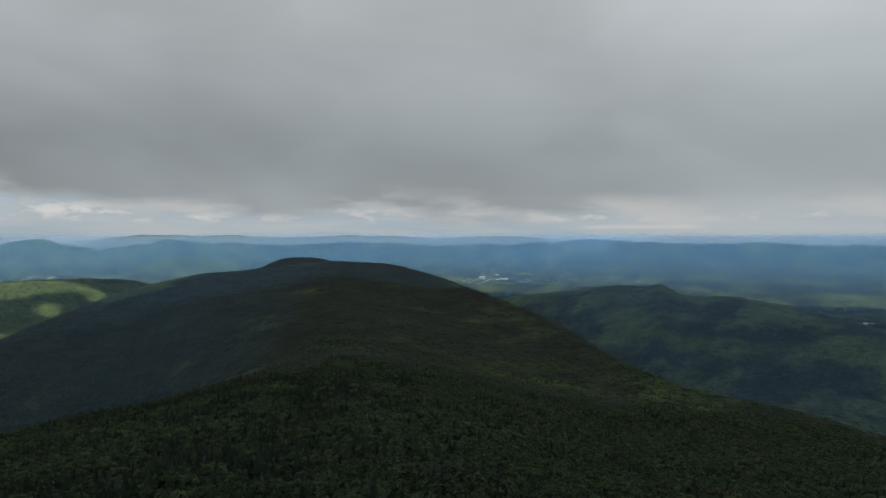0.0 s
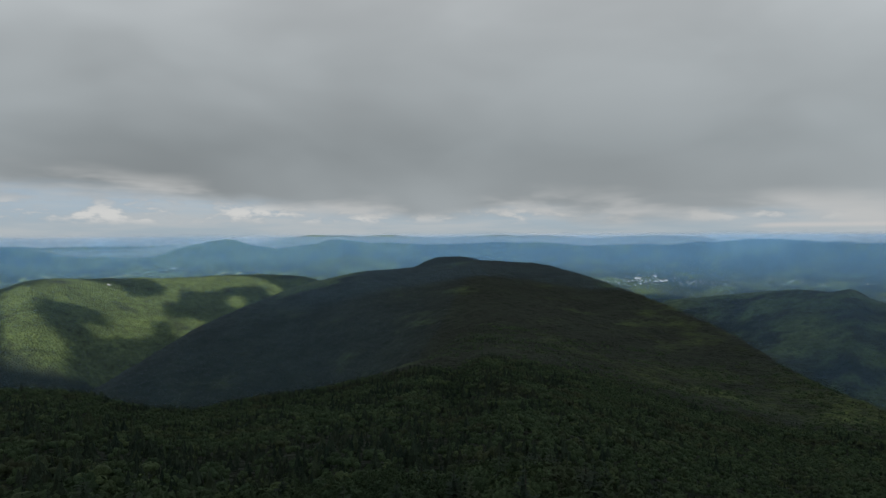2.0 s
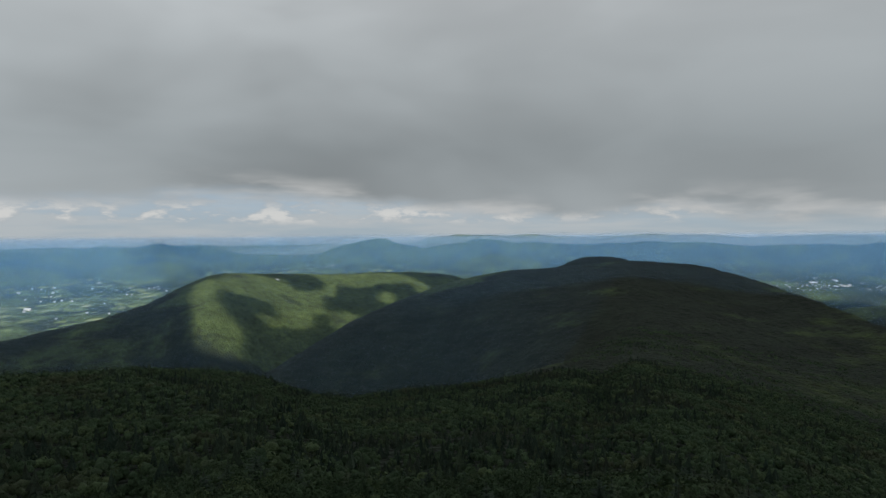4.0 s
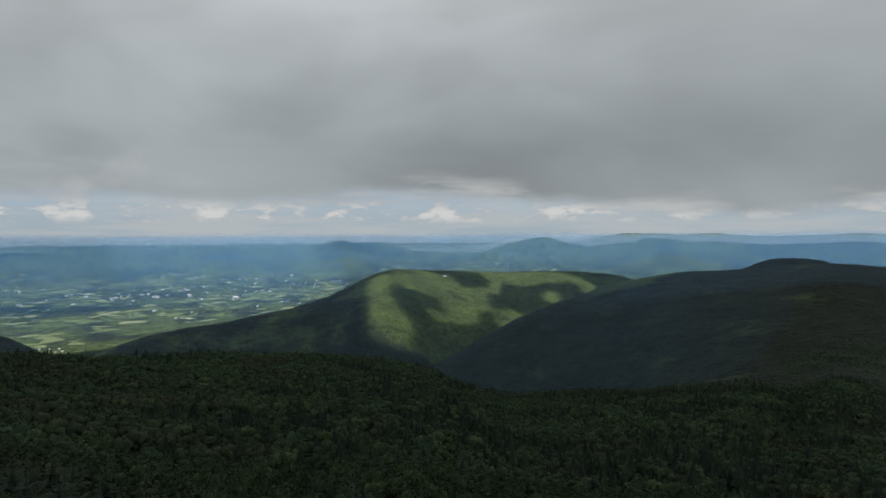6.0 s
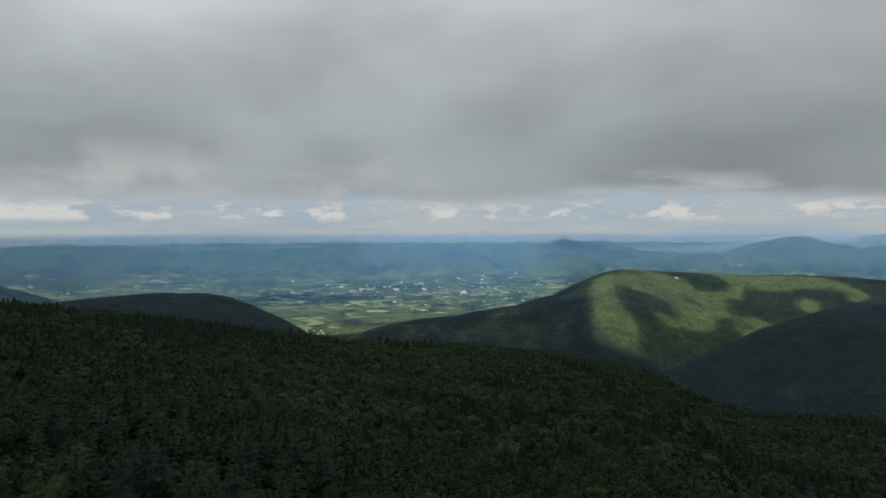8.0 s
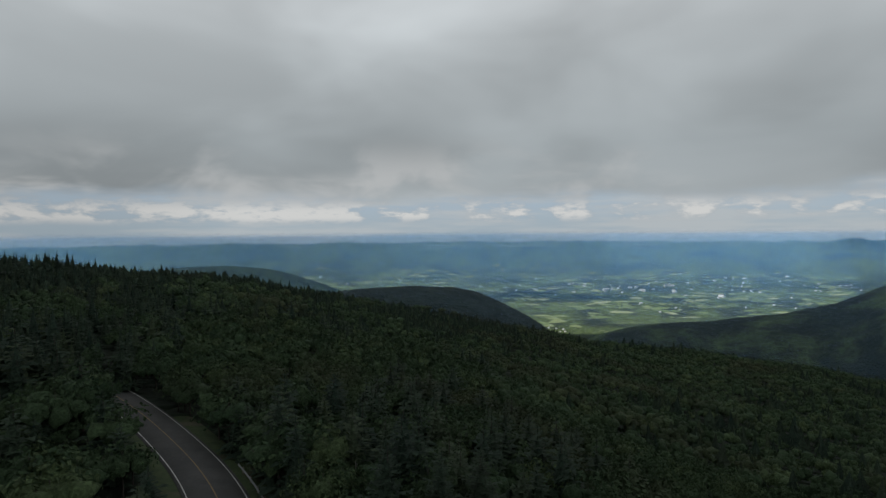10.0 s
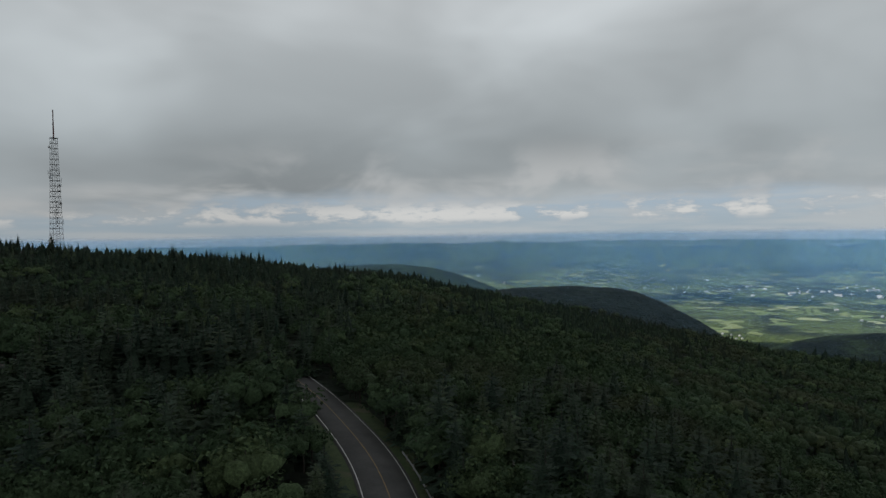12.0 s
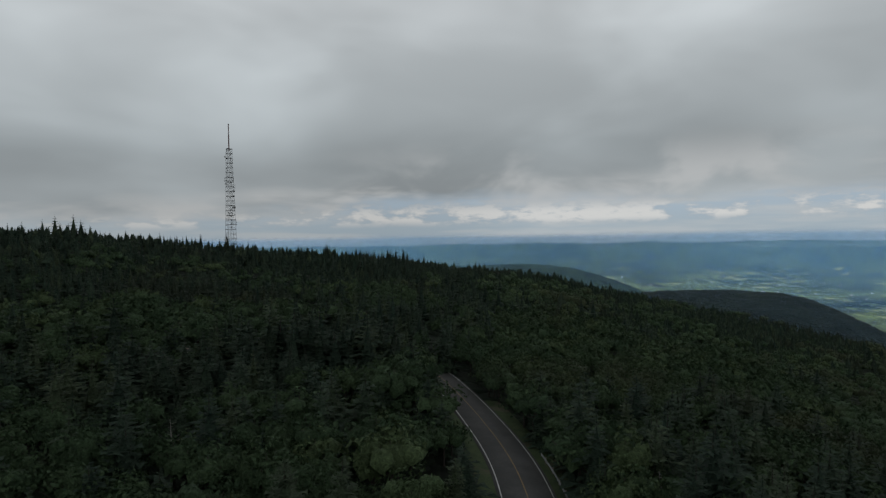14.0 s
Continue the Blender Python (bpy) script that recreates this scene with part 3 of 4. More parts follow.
DEAD_WOOD = shade("bleached_dead_wood", [(0.24, 0.23, 0.21), (0.13, 0.12, 0.11)], 3.0, 0.85, 0.01)
NEEDLES = leaf_material("spruce_needles", (0.024, 0.039, 0.028), (0.043, 0.062, 0.040), (0.056, 0.074, 0.041), (0.046, 0.050, 0.034), 3.0, 0.12)
LEAVES = leaf_material("broad_leaves", (0.034, 0.057, 0.030), (0.054, 0.083, 0.041), (0.070, 0.097, 0.044), (0.068, 0.063, 0.040), 2.6, 0.45)
TOWER_GREY = shade("grey_tower_steel", [(0.12, 0.122, 0.125), (0.075, 0.078, 0.08)], 0.6, 0.55, 0.0, 0.5)
TOWER_RED = shade("dull_red_mast_paint", [(0.12, 0.030, 0.024), (0.08, 0.022, 0.018)], 0.6, 0.6)
DISH_WHITE = shade("white_antenna_cover", [(0.55, 0.55, 0.55), (0.42, 0.42, 0.42)], 1.0, 0.5)
SIDING = shade("pale_house_siding", [(0.74, 0.74, 0.72), (0.52, 0.51, 0.50)], 0.2, 0.7, each=0.25)
ROOFING = shade("grey_roofing", [(0.40, 0.40, 0.41), (0.26, 0.26, 0.26)], 0.2, 0.8, each=0.5)
PALE_EARTH = shade("pale_quarry_ground", [(0.55, 0.54, 0.50), (0.36, 0.35, 0.32), (0.22, 0.24, 0.16)], 0.03, 0.9)
LEDGE = shade("bare_ledge", [(0.26, 0.235, 0.20), (0.15, 0.14, 0.115)], 0.08, 0.9, 0.1)
HAY = shade("mown_hay_field", [(0.11, 0.145, 0.06), (0.155, 0.185, 0.085)], 0.02, 0.9)


# ---- road over the summit ----
def part(name, bm, mat, parent=None, label=""):
    """One mesh object from a bmesh, under a thing or a part."""
    me = bpy.data.meshes.new(name)
    bm.to_mesh(me)
    bm.free()
    me.materials.append(mat)
    ob = new(name, me)
    if parent is not None:
        ob.parent = parent
    if label:
        ob["label"] = label
    return ob


def spline(points, gap):
    """Even steps along a smooth curve through the points."""
    p = np.array(points, float)
    q = np.vstack([2 * p[0] - p[1], p, 2 * p[-1] - p[-2]])
    out = []
    for i in range(1, len(q) - 2):
        t = np.linspace(0, 1, 40, endpoint=False)[:, None]
        a, b, c, d = q[i - 1], q[i], q[i + 1], q[i + 2]
        out.append(0.5 * (2 * b + (c - a) * t + (2 * a - 5 * b + 4 * c - d) * t ** 2 + (3 * b - a - 3 * c + d) * t ** 3))
    out = np.vstack(out + [p[-1:]])
    s = np.concatenate([[0], np.cumsum(np.hypot(*np.diff(out, axis=0).T))])
    at = np.arange(0, s[-1], gap)
    return np.stack([np.interp(at, s, out[:, 0]), np.interp(at, s, out[:, 1])], -1)


ROAD = spline([(70, 10), (40, -2), (10, -6), (-20, -6.5), (-45, -13.3), (-61.8, -21.6), (-72.7, -28.3), (-83.9, -37.1), (-93.8, -45.9), (-101.6, -54.0), (-104.6, -59.5), (-104.0, -67), (-98, -80), (-90, -95), (-79, -112)], 1.5)
_d = np.gradient(ROAD, axis=0)
_d /= np.hypot(_d[:, 0], _d[:, 1])[:, None]
SIDE = np.stack([_d[:, 1], -_d[:, 0]], -1)       # to the right as the road runs away from the eye
ROAD_Z = ground_at(ROAD[:, 0], ROAD[:, 1])
ROAD_Z = np.convolve(np.pad(ROAD_Z, 6, mode="edge"), np.ones(13) / 13, "valid") + 0.18
BANK = (ground_at(*(ROAD + SIDE * 3.4).T) - ground_at(*(ROAD - SIDE * 3.4).T)) / 6.8     # leans with the slope
BANK = np.convolve(np.pad(BANK, 6, mode="edge"), np.ones(13) / 13, "valid")


def ribbon(name, profile, mat, a=0, b=None, kind="structure"):
    """A strip along the road; profile: offsets to the right and heights above the surface."""
    c, s, z, lean = ROAD[a:b], SIDE[a:b], ROAD_Z[a:b], BANK[a:b]
    v = np.concatenate([np.column_stack([c + s * o, z + h + lean * o]) for o, h in profile])
    n, m = len(c), len(profile)
    k = np.arange(n - 1)
    f = np.concatenate([np.stack([j * n + k, j * n + k + 1, (j + 1) * n + k + 1, (j + 1) * n + k], -1)[:, ::-1] for j in range(m - 1)])
    return from_arrays(name, v, f, mat, kind)


tagged(ribbon("road", [(-3.45, -0.6), (-3.3, 0.0), (0.0, 0.04), (3.3, 0.0), (3.45, -0.6)], ASPHALT), "narrow two-lane worn asphalt summit road through trees", "road")
tagged(ribbon("trim_edge_line", [(-2.98, 0.016), (-2.86, 0.016)], WHITE_PAINT), "worn white painted edge line on asphalt", "road marking")
tagged(ribbon("trim_edge_line", [(2.88, 0.016), (2.98, 0.016)], WHITE_PAINT), "worn white painted edge line on asphalt", "road marking")
tagged(ribbon("trim_centre_line", [(-0.07, 0.046), (0.07, 0.046)], YELLOW_PAINT), "faded yellow centre line on asphalt", "road marking")
_bend = int(np.argmax(ROAD[:, 0] < -90))
tagged(ribbon("verge", [(3.35, -0.10), (4.3, -0.06), (6.6, -0.30), (7.2, -1.0)], GRASS, 0, _bend), "rough mown grass verge beside the road", "verge")
tagged(ribbon("verge", [(-6.2, -1.0), (-5.6, -0.25), (-4.3, -0.06), (-3.35, -0.10)], GRASS, 0, _bend), "rough mown grass verge beside the road", "verge")


def away_from_road(x, y):
    """Signed offset from the road's middle (right positive) and the nearest index."""
    d = np.hypot(x[:, None] - ROAD[None, :, 0], y[:, None] - ROAD[None, :, 1])
    i = d.argmin(1)
    side = (x - ROAD[i, 0]) * SIDE[i, 0] + (y - ROAD[i, 1]) * SIDE[i, 1]
    return np.sign(side) * d.min(1), i


def box(bm, lo, hi):
    m = Matrix.Translation([(a + b) / 2 for a, b in zip(lo, hi)]) @ Matrix.Diagonal([*[b - a for a, b in zip(lo, hi)], 1])
    bmesh.ops.create_cube(bm, size=1.0, matrix=m)


def bar(bm, a, b, r, sides=6, r2=None):
    a, b = Vector(a), Vector(b)
    q = (b - a).to_track_quat("Z", "Y").to_matrix().to_4x4()
    bmesh.ops.create_cone(bm, cap_ends=True, segments=sides, radius1=r, radius2=r if r2 is None else r2, depth=(b - a).length,
                          matrix=Matrix.Translation((a + b) / 2) @ q)


def make_guard_rail(i0, i1, off):
    rail = new("guard_rail")
    tagged(rail, "galvanised steel guard rail on wooden posts beside the road", "guard rail")
    base = Vector((*(ROAD[i0] + SIDE[i0] * off), ROAD_Z[i0] + BANK[i0] * off - 0.1))
    rail.location = base
    pts = [Vector((*(ROAD[i] + SIDE[i] * off), ROAD_Z[i] + BANK[i] * off - 0.1)) - base for i in range(i0, i1)]
    bm = bmesh.new()
    shape = [(0.0, 0.44), (-0.08, 0.50), (-0.08, 0.55), (0.0, 0.59), (-0.08, 0.63), (-0.08, 0.68), (0.0, 0.74), (0.02, 0.72), (0.02, 0.46)]
    rings = []
    for k, p in enumerate(pts):
        s = SIDE[i0 + k]
        rings.append([bm.verts.new((p.x + s[0] * o, p.y + s[1] * o, p.z + h)) for o, h in shape])
    for a, b in zip(rings, rings[1:]):
        for j in range(len(shape)):
            bm.faces.new((a[j], a[(j + 1) % len(shape)], b[(j + 1) % len(shape)], b[j]))
    bm.faces.new(rings[0]), bm.faces.new(rings[-1][::-1])
    bmesh.ops.recalc_face_normals(bm, faces=bm.faces)
    part("beam", bm, STEEL, rail, "pale galvanised steel beam")
    for k in range(0, len(pts), 2):
        bm = bmesh.new()
        s = SIDE[i0 + k]
        box(bm, (-0.09, -0.09, -0.5), (0.09, 0.09, 0.80))
        bmesh.ops.bevel(bm, geom=bm.edges[:], offset=0.015, affect="EDGES")
        post = part("post", bm, POST_WOOD, rail)
        post.location = pts[k] + Vector((s[0] * 0.12, s[1] * 0.12, 0))
    return rail


_far = np.hypot(ROAD[:, 0], ROAD[:, 1]) * (ROAD[:, 0] < -20)
make_guard_rail(int(np.argmax(_far > 48)), int(np.argmax(_far > 77)), 4.25)


# ---- trees ----
def tri_join(pieces):
    v, f, n = [], [], 0
    for a, b in pieces:
        v.append(a), f.append(b + n)
        n += len(a)
    return np.concatenate(v), np.concatenate(f)


def taper(a, b, r0, r1, sides=5):
    """A tapered round limb."""
    a, b = np.array(a, float), np.array(b, float)
    w = (b - a) / np.linalg.norm(b - a)
    u = np.cross(w, (0.3, 0.8, 0.1))
    u /= np.linalg.norm(u)
    t = np.cross(w, u)
    k = np.arange(sides) * 2 * np.pi / sides
    ring = np.cos(k)[:, None] * u + np.sin(k)[:, None] * t
    v = np.concatenate([a + ring * r0, b + ring * r1, [b + w * r1]])
    i = np.arange(sides)
    j = (i + 1) % sides
    f = np.concatenate([np.stack([i, j, sides + j], -1), np.stack([i, sides + j, sides + i], -1), np.stack([sides + i, sides + j, np.full(sides, 2 * sides)], -1)])
    return v, f


def spray(base, way, length, width, droop, segs, rg):
    """A spruce branch: a drooping spine with side twigs to both sides, each a pair of slim triangles."""
    way = way / np.linalg.norm(way)
    out = np.cross(way, (0, 0, 1.0))
    out /= np.linalg.norm(out)
    v, f = [], []
    t = np.linspace(0, 1, segs + 1)
    spine = base + way * (t * length)[:, None] - np.array([0, 0, 1.0]) * (droop * length * t ** 1.6 - 0.18 * length * np.maximum(t - 0.6, 0))[:, None]
    for k in range(segs):
        a, b = spine[k], spine[k + 1]
        wide = width * (1 - 0.75 * t[k]) * rg.uniform(0.7, 1.3)
        for s in (-1, 1):
            tip = a + (b - a) * rg.uniform(0.9, 1.5) + out * s * wide - np.array([0, 0, 1.0]) * wide * rg.uniform(0.0, 0.35)
            n = len(v)
            v += [a, b, tip]
            f.append([n, n + 1, n + 2] if s > 0 else [n + 1, n, n + 2])
    n = len(v)
    v += [spine[-2] - out * width * 0.15, spine[-2] + out * width * 0.15, spine[-1] + way * length * 0.08]
    f.append([n, n + 1, n + 2])
    return np.array(v), np.array(f)


def spruce(rg, tall, wide, whorls, arms, segs):
    """Trunk and crown of a spruce with gaps and an uneven outline."""
    trunk = taper((0, 0, -0.6), (rg.normal(0, 0.1), rg.normal(0, 0.1), tall * 0.97), 0.028 * tall, 0.01)
    crown = []
    for k in range(whorls):
        h = 0.06 + 0.92 * (k / (whorls - 1)) ** 0.95
        reach = wide * (1 - h) ** 0.85 * rg.uniform(0.72, 1.2) + 0.10
        n = max(3, int(arms * (0.55 + 0.45 * (1 - h))))
        turn = rg.uniform(0, 6.28)
        for j in range(n):
            if rg.random() < 0.10:
                continue
            a = turn + j * 6.283 / n + rg.normal(0, 0.22)
            rise = 0.45 * h - 0.10 + rg.normal(0, 0.08)
            L = reach * rg.uniform(0.65, 1.2)
            crown.append(spray(np.array([0, 0, tall * h + rg.normal(0, 0.05)]), np.array([np.cos(a), np.sin(a), rise]), L, 0.52 * L + 0.16, 0.20 * (1 - h) + 0.04, segs, rg))
    crown.append((np.array([[-0.06, 0, tall * 0.93], [0.06, 0.02, tall * 0.93], [0, 0, tall * 1.05], [0, -0.06, tall * 0.93], [0, 0.06, tall * 0.93]]), np.array([[0, 1, 2], [3, 4, 2]])))
    k = np.arange(6) * np.pi / 3
    rim = np.stack([np.cos(k) * wide * 0.42, np.sin(k) * wide * 0.42, tall * 0.16 + rg.normal(0, 0.15, 6)], -1)
    crown.append((np.concatenate([rim, [[0, 0, tall * 0.9]]]), np.stack([np.arange(6), (np.arange(6) + 1) % 6, np.full(6, 6)], -1)))
    return trunk, tri_join(crown)


def geodesic(level):
    """Points and triangles of a finely divided ball."""
    g = (1 + 5 ** 0.5) / 2
    v = np.array([(-1, g, 0), (1, g, 0), (-1, -g, 0), (1, -g, 0), (0, -1, g), (0, 1, g), (0, -1, -g), (0, 1, -g), (g, 0, -1), (g, 0, 1), (-g, 0, -1), (-g, 0, 1)]) / np.hypot(1, g)
    f = np.array([(0, 11, 5), (0, 5, 1), (0, 1, 7), (0, 7, 10), (0, 10, 11), (1, 5, 9), (5, 11, 4), (11, 10, 2), (10, 7, 6), (7, 1, 8),
                  (3, 9, 4), (3, 4, 2), (3, 2, 6), (3, 6, 8), (3, 8, 9), (4, 9, 5), (2, 4, 11), (6, 2, 10), (8, 6, 7), (9, 8, 1)])
    for _ in range(level):
        n = len(f)
        q = v[f]
        v = np.concatenate([q[:, 0], q[:, 1], q[:, 2], q[:, 0] + q[:, 1], q[:, 1] + q[:, 2], q[:, 2] + q[:, 0]])
        v /= np.linalg.norm(v, axis=1)[:, None]
        i = np.arange(n)
        a, b, c, ab, bc, ca = (i + k * n for k in range(6))
        f = np.concatenate([np.stack(t, -1) for t in ((a, ab, ca), (b, bc, ab), (c, ca, bc), (ab, bc, ca))])
        key, back = np.unique(np.round(v, 5), axis=0, return_inverse=True)
        v, f = key, back.reshape(-1)[f]
    return v, f


BALLS = [geodesic(k) for k in range(3)]


def dome(rg, tall, wide, level, low=-0.45):
    """The leafy mass of a crown: lumpy, open below."""
    v, f = BALLS[level]
    f = f[v[f][:, :, 2].mean(1) > low]
    out = np.full(len(v), 0.80)
    for _ in range(7):
        w = rg.normal(size=3)
        w[2] = abs(w[2])
        w /= np.linalg.norm(w)
        out += 0.26 * rg.uniform(0.4, 1.2) * np.exp(-((1 - v @ w) / 0.16))
    out *= rg.uniform(0.93, 1.07, len(v))
    p = v * out[:, None] * np.array([wide, wide * rg.uniform(0.8, 1.15), tall * 0.40])
    used, back = np.unique(f, return_inverse=True)
    return (p + np.array([rg.normal(0, 0.15), rg.normal(0, 0.15), tall * 0.56]))[used], back.reshape(-1, 3)


def broadleaf(rg, tall, wide, lobes, leaves, size):
    """Trunk with limbs, and a crown of many leaf sprays gathered in uneven clumps."""
    fork = tall * rg.uniform(0.25, 0.4)
    wood = [taper((0, 0, -0.6), (0, 0, fork), 0.022 * tall, 0.016 * tall)]
    crown = []
    for k in range(lobes):
        a = k * 2.4 + rg.uniform(0, 1)
        d = wide * (0.0 if k == 0 else rg.uniform(0.35, 0.72))
        c = np.array([np.cos(a) * d, np.sin(a) * d, tall * (0.80 if k == 0 else rg.uniform(0.48, 0.76))])
        wood.append(taper((0, 0, fork - 0.1), c, 0.013 * tall, 0.004 * tall, 4))
        rad = np.array([1, 1, 0.72]) * wide * rg.uniform(0.40, 0.58)
        n = leaves // lobes
        u = rg.normal(size=(n, 3))
        u[:, 2] = np.abs(u[:, 2]) * 0.9 - 0.25
        u /= np.linalg.norm(u, axis=1)[:, None]
        p = c + u * rad * rg.uniform(0.72, 1.12, (n, 1))
        e1 = np.cross(u, rg.normal(size=(n, 3)))
        e1 /= np.linalg.norm(e1, axis=1)[:, None]
        e2 = np.cross(u, e1)
        s = size * rg.uniform(0.6, 1.35, (n, 1))
        lift = u * s * rg.uniform(-0.2, 0.5, (n, 1))
        q = np.stack([p - e1 * s, p + e2 * s * 0.55 - lift * 0.4, p + e1 * s + lift * 0.3, p - e2 * s * 0.6 + lift * 0.5], 1).reshape(-1, 3)
        i = np.arange(n) * 4
        crown.append((q, np.concatenate([np.stack([i, i + 1, i + 2], -1), np.stack([i, i + 2, i + 3], -1)])))
    return tri_join(wood), tri_join(crown)


def leafy(rg, tall, wide, lobes, leaves, size, level):
    """A crown of several uneven leafy masses, with loose sprays of leaves all round."""
    wood, crown = broadleaf(rg, tall, wide, lobes, leaves, size)
    masses = []
    for k in range(6):
        a, d = k * 2.4 + rg.uniform(0, 1), wide * (0.1 if k == 0 else rg.uniform(0.28, 0.52))
        v, f = dome(rg, tall * (0.62 if k == 0 else rg.uniform(0.34, 0.5)), wide * rg.uniform(0.28, 0.40), level)
        v = v + np.array([np.cos(a) * d, np.sin(a) * d, tall * (0.18 if k == 0 else rg.uniform(0.22, 0.40))])
        masses.append((v, f))
    return wood, tri_join(masses + [crown])


def tree_thing(name, label, category, group, shape, crown_mat):
    root = new(name)
    tagged(root, label, category, group)
    (tv, tf), (cv, cf) = shape
    a = from_arrays("trunk", tv, tf, BARK)
    b = from_arrays("crown", cv, cf, crown_mat, smooth=crown_mat is LEAVES)
    a.parent = b.parent = root
    return root


# where trees stand: an uneven lattice over the slopes, none on the road and its verges
def stand_points(r0, r1, gap, seed):
    rg = np.random.default_rng(seed)
    n = int(r1 / gap) + 2
    X, Y = np.meshgrid(np.arange(-n, n + 1) * gap, np.arange(-n, n + 1) * gap)
    x = (X + rg.uniform(-0.48, 0.48, X.shape) * gap).ravel()
    y = (Y + rg.uniform(-0.48, 0.48, X.shape) * gap).ravel()
    r, az = np.hypot(x, y), np.degrees(np.arctan2(-x, y))
    ok = (r >= r0) & (r < r1) & (az > -43) & (az < 159) & (r < line(az, NEAR_R) + 60)
    x, y = x[ok], y[ok]
    off, _ = away_from_road(x, y)
    ok = (off > np.interp(np.hypot(x, y), [62, 78, 112, 118], [6.6, 5.4, 5.0, 2.6])) | (off < np.interp(np.hypot(x, y), [74, 84, 94, 104, 112, 118], [-6.4, -5.5, -4.9, -4.3, -4.1, -2.6]))
    return x[ok], y[ok]


def conifer_share(x, y):
    r, az = np.hypot(x, y), np.degrees(np.arctan2(-x, y))
    s = line(az, "-180:0.2 -40:0.10 -12:0.14 0:0.32 15:0.48 40:0.42 60:0.34 85:0.32 103:0.25 111:0.38 115:0.66 130:0.66 180:0.7", 2)
    s = s - 0.16 * (1 - sstep(r, 80, 120)) * sstep(az, 112, 120)
    s = s + 0.38 * fbm(x, y, 38, 3, 91)
    return s + sstep(r, 210, 300) * sstep(az, 72, 90) * 0.55


def tree_size(x, y, rg):
    r = np.hypot(x, y)
    return (np.interp(r, [60, 130, 220], [8.0, 7.6, 6.3]) + 1.3 * fbm(x, y, 55, 2, 95)) * rg.uniform(0.58, 1.22, len(x))


def make_near_trees():
    rg = np.random.default_rng(21)
    conifers = [tree_thing("spruce_tree", "dark green mountain spruce with drooping boughs", "tree", "spruces on the near slope",
                           spruce(rg, 6.5, rg.uniform(2.2, 2.9), 18, 10, 4), NEEDLES) for _ in range(5)]
    broad = [tree_thing("broadleaf_tree", "green rounded broadleaf tree on the slope", "tree", "broadleaf trees on the near slope",
                        leafy(rg, 5.2, rg.uniform(2.7, 3.3), 13, 900, 0.16, 1), LEAVES) for _ in range(5)]
    x, y = stand_points(40, 62, 3.7, 5)
    z = ground_at(x, y)
    isc = conifer_share(x, y) > rg.uniform(0.2, 0.8, len(x))
    h = tree_size(x, y, rg)
    used = set()
    for i in range(len(x)):
        pool = conifers if isc[i] else broad
        src = pool[int(rg.integers(len(pool)))]
        k = float(h[i]) / 6.5 * (1.0 if isc[i] else 0.95)
        m = Matrix.Translation((x[i], y[i], z[i])) @ Euler((rg.normal(0, 0.03), rg.normal(0, 0.03), rg.uniform(0, 6.28))).to_matrix().to_4x4()
        if src.name not in used:
            used.add(src.name)
            t = src
            t.matrix_basis = m
        else:
            t = copy_thing(src, m)
        t.scale = (k * rg.uniform(0.9, 1.1), k * rg.uniform(0.9, 1.1), k)
    for t in conifers + broad:
        if t.name not in used:
            for o in (*t.children, t):
                bpy.data.objects.remove(o)


make_near_trees()


def scatter(name, label, shapes, mats, x, y, h, ref, seed, kind="stuff"):
    """Many trees in one mesh: copies of a few shapes, turned and scaled."""
    rg = np.random.default_rng(seed)
    z = ground_at(x, y)
    which = rg.integers(len(shapes), size=len(x))
    V, F, M, T, base = [], [], [], [], 0
    for k, pieces in enumerate(shapes):
        idx = np.nonzero(which == k)[0]
        if not len(idx):
            continue
        a = rg.uniform(0, 6.283, len(idx))
        s = h[idx] / ref
        sw = s * rg.uniform(0.85, 1.15, len(idx))
        ca, sa = np.cos(a) * sw, np.sin(a) * sw
        tint = rg.random(len(idx))
        for (v, f), mi in pieces:
            px = v[None, :, 0] * ca[:, None] - v[None, :, 1] * sa[:, None] + x[idx][:, None]
            py = v[None, :, 0] * sa[:, None] + v[None, :, 1] * ca[:, None] + y[idx][:, None]
            pz = v[None, :, 2] * s[:, None] + z[idx][:, None]
            V.append(np.stack([px, py, pz], -1).reshape(-1, 3))
            F.append((f[None] + (np.arange(len(idx)) * len(v))[:, None, None]).reshape(-1, 3) + base)
            M.append(np.full(len(idx) * len(f), mi))
            T.append(np.repeat(tint, len(v)))
            base += len(idx) * len(v)
    ob = from_arrays(name, np.concatenate(V), np.concatenate(F), mats, kind, {"tint": np.concatenate(T)}, smooth=name.startswith("broadleaf"))
    ob.data.polygons.foreach_set("material_index", np.concatenate(M).astype(np.int32))
    tagged(ob, label, "trees")
    return ob


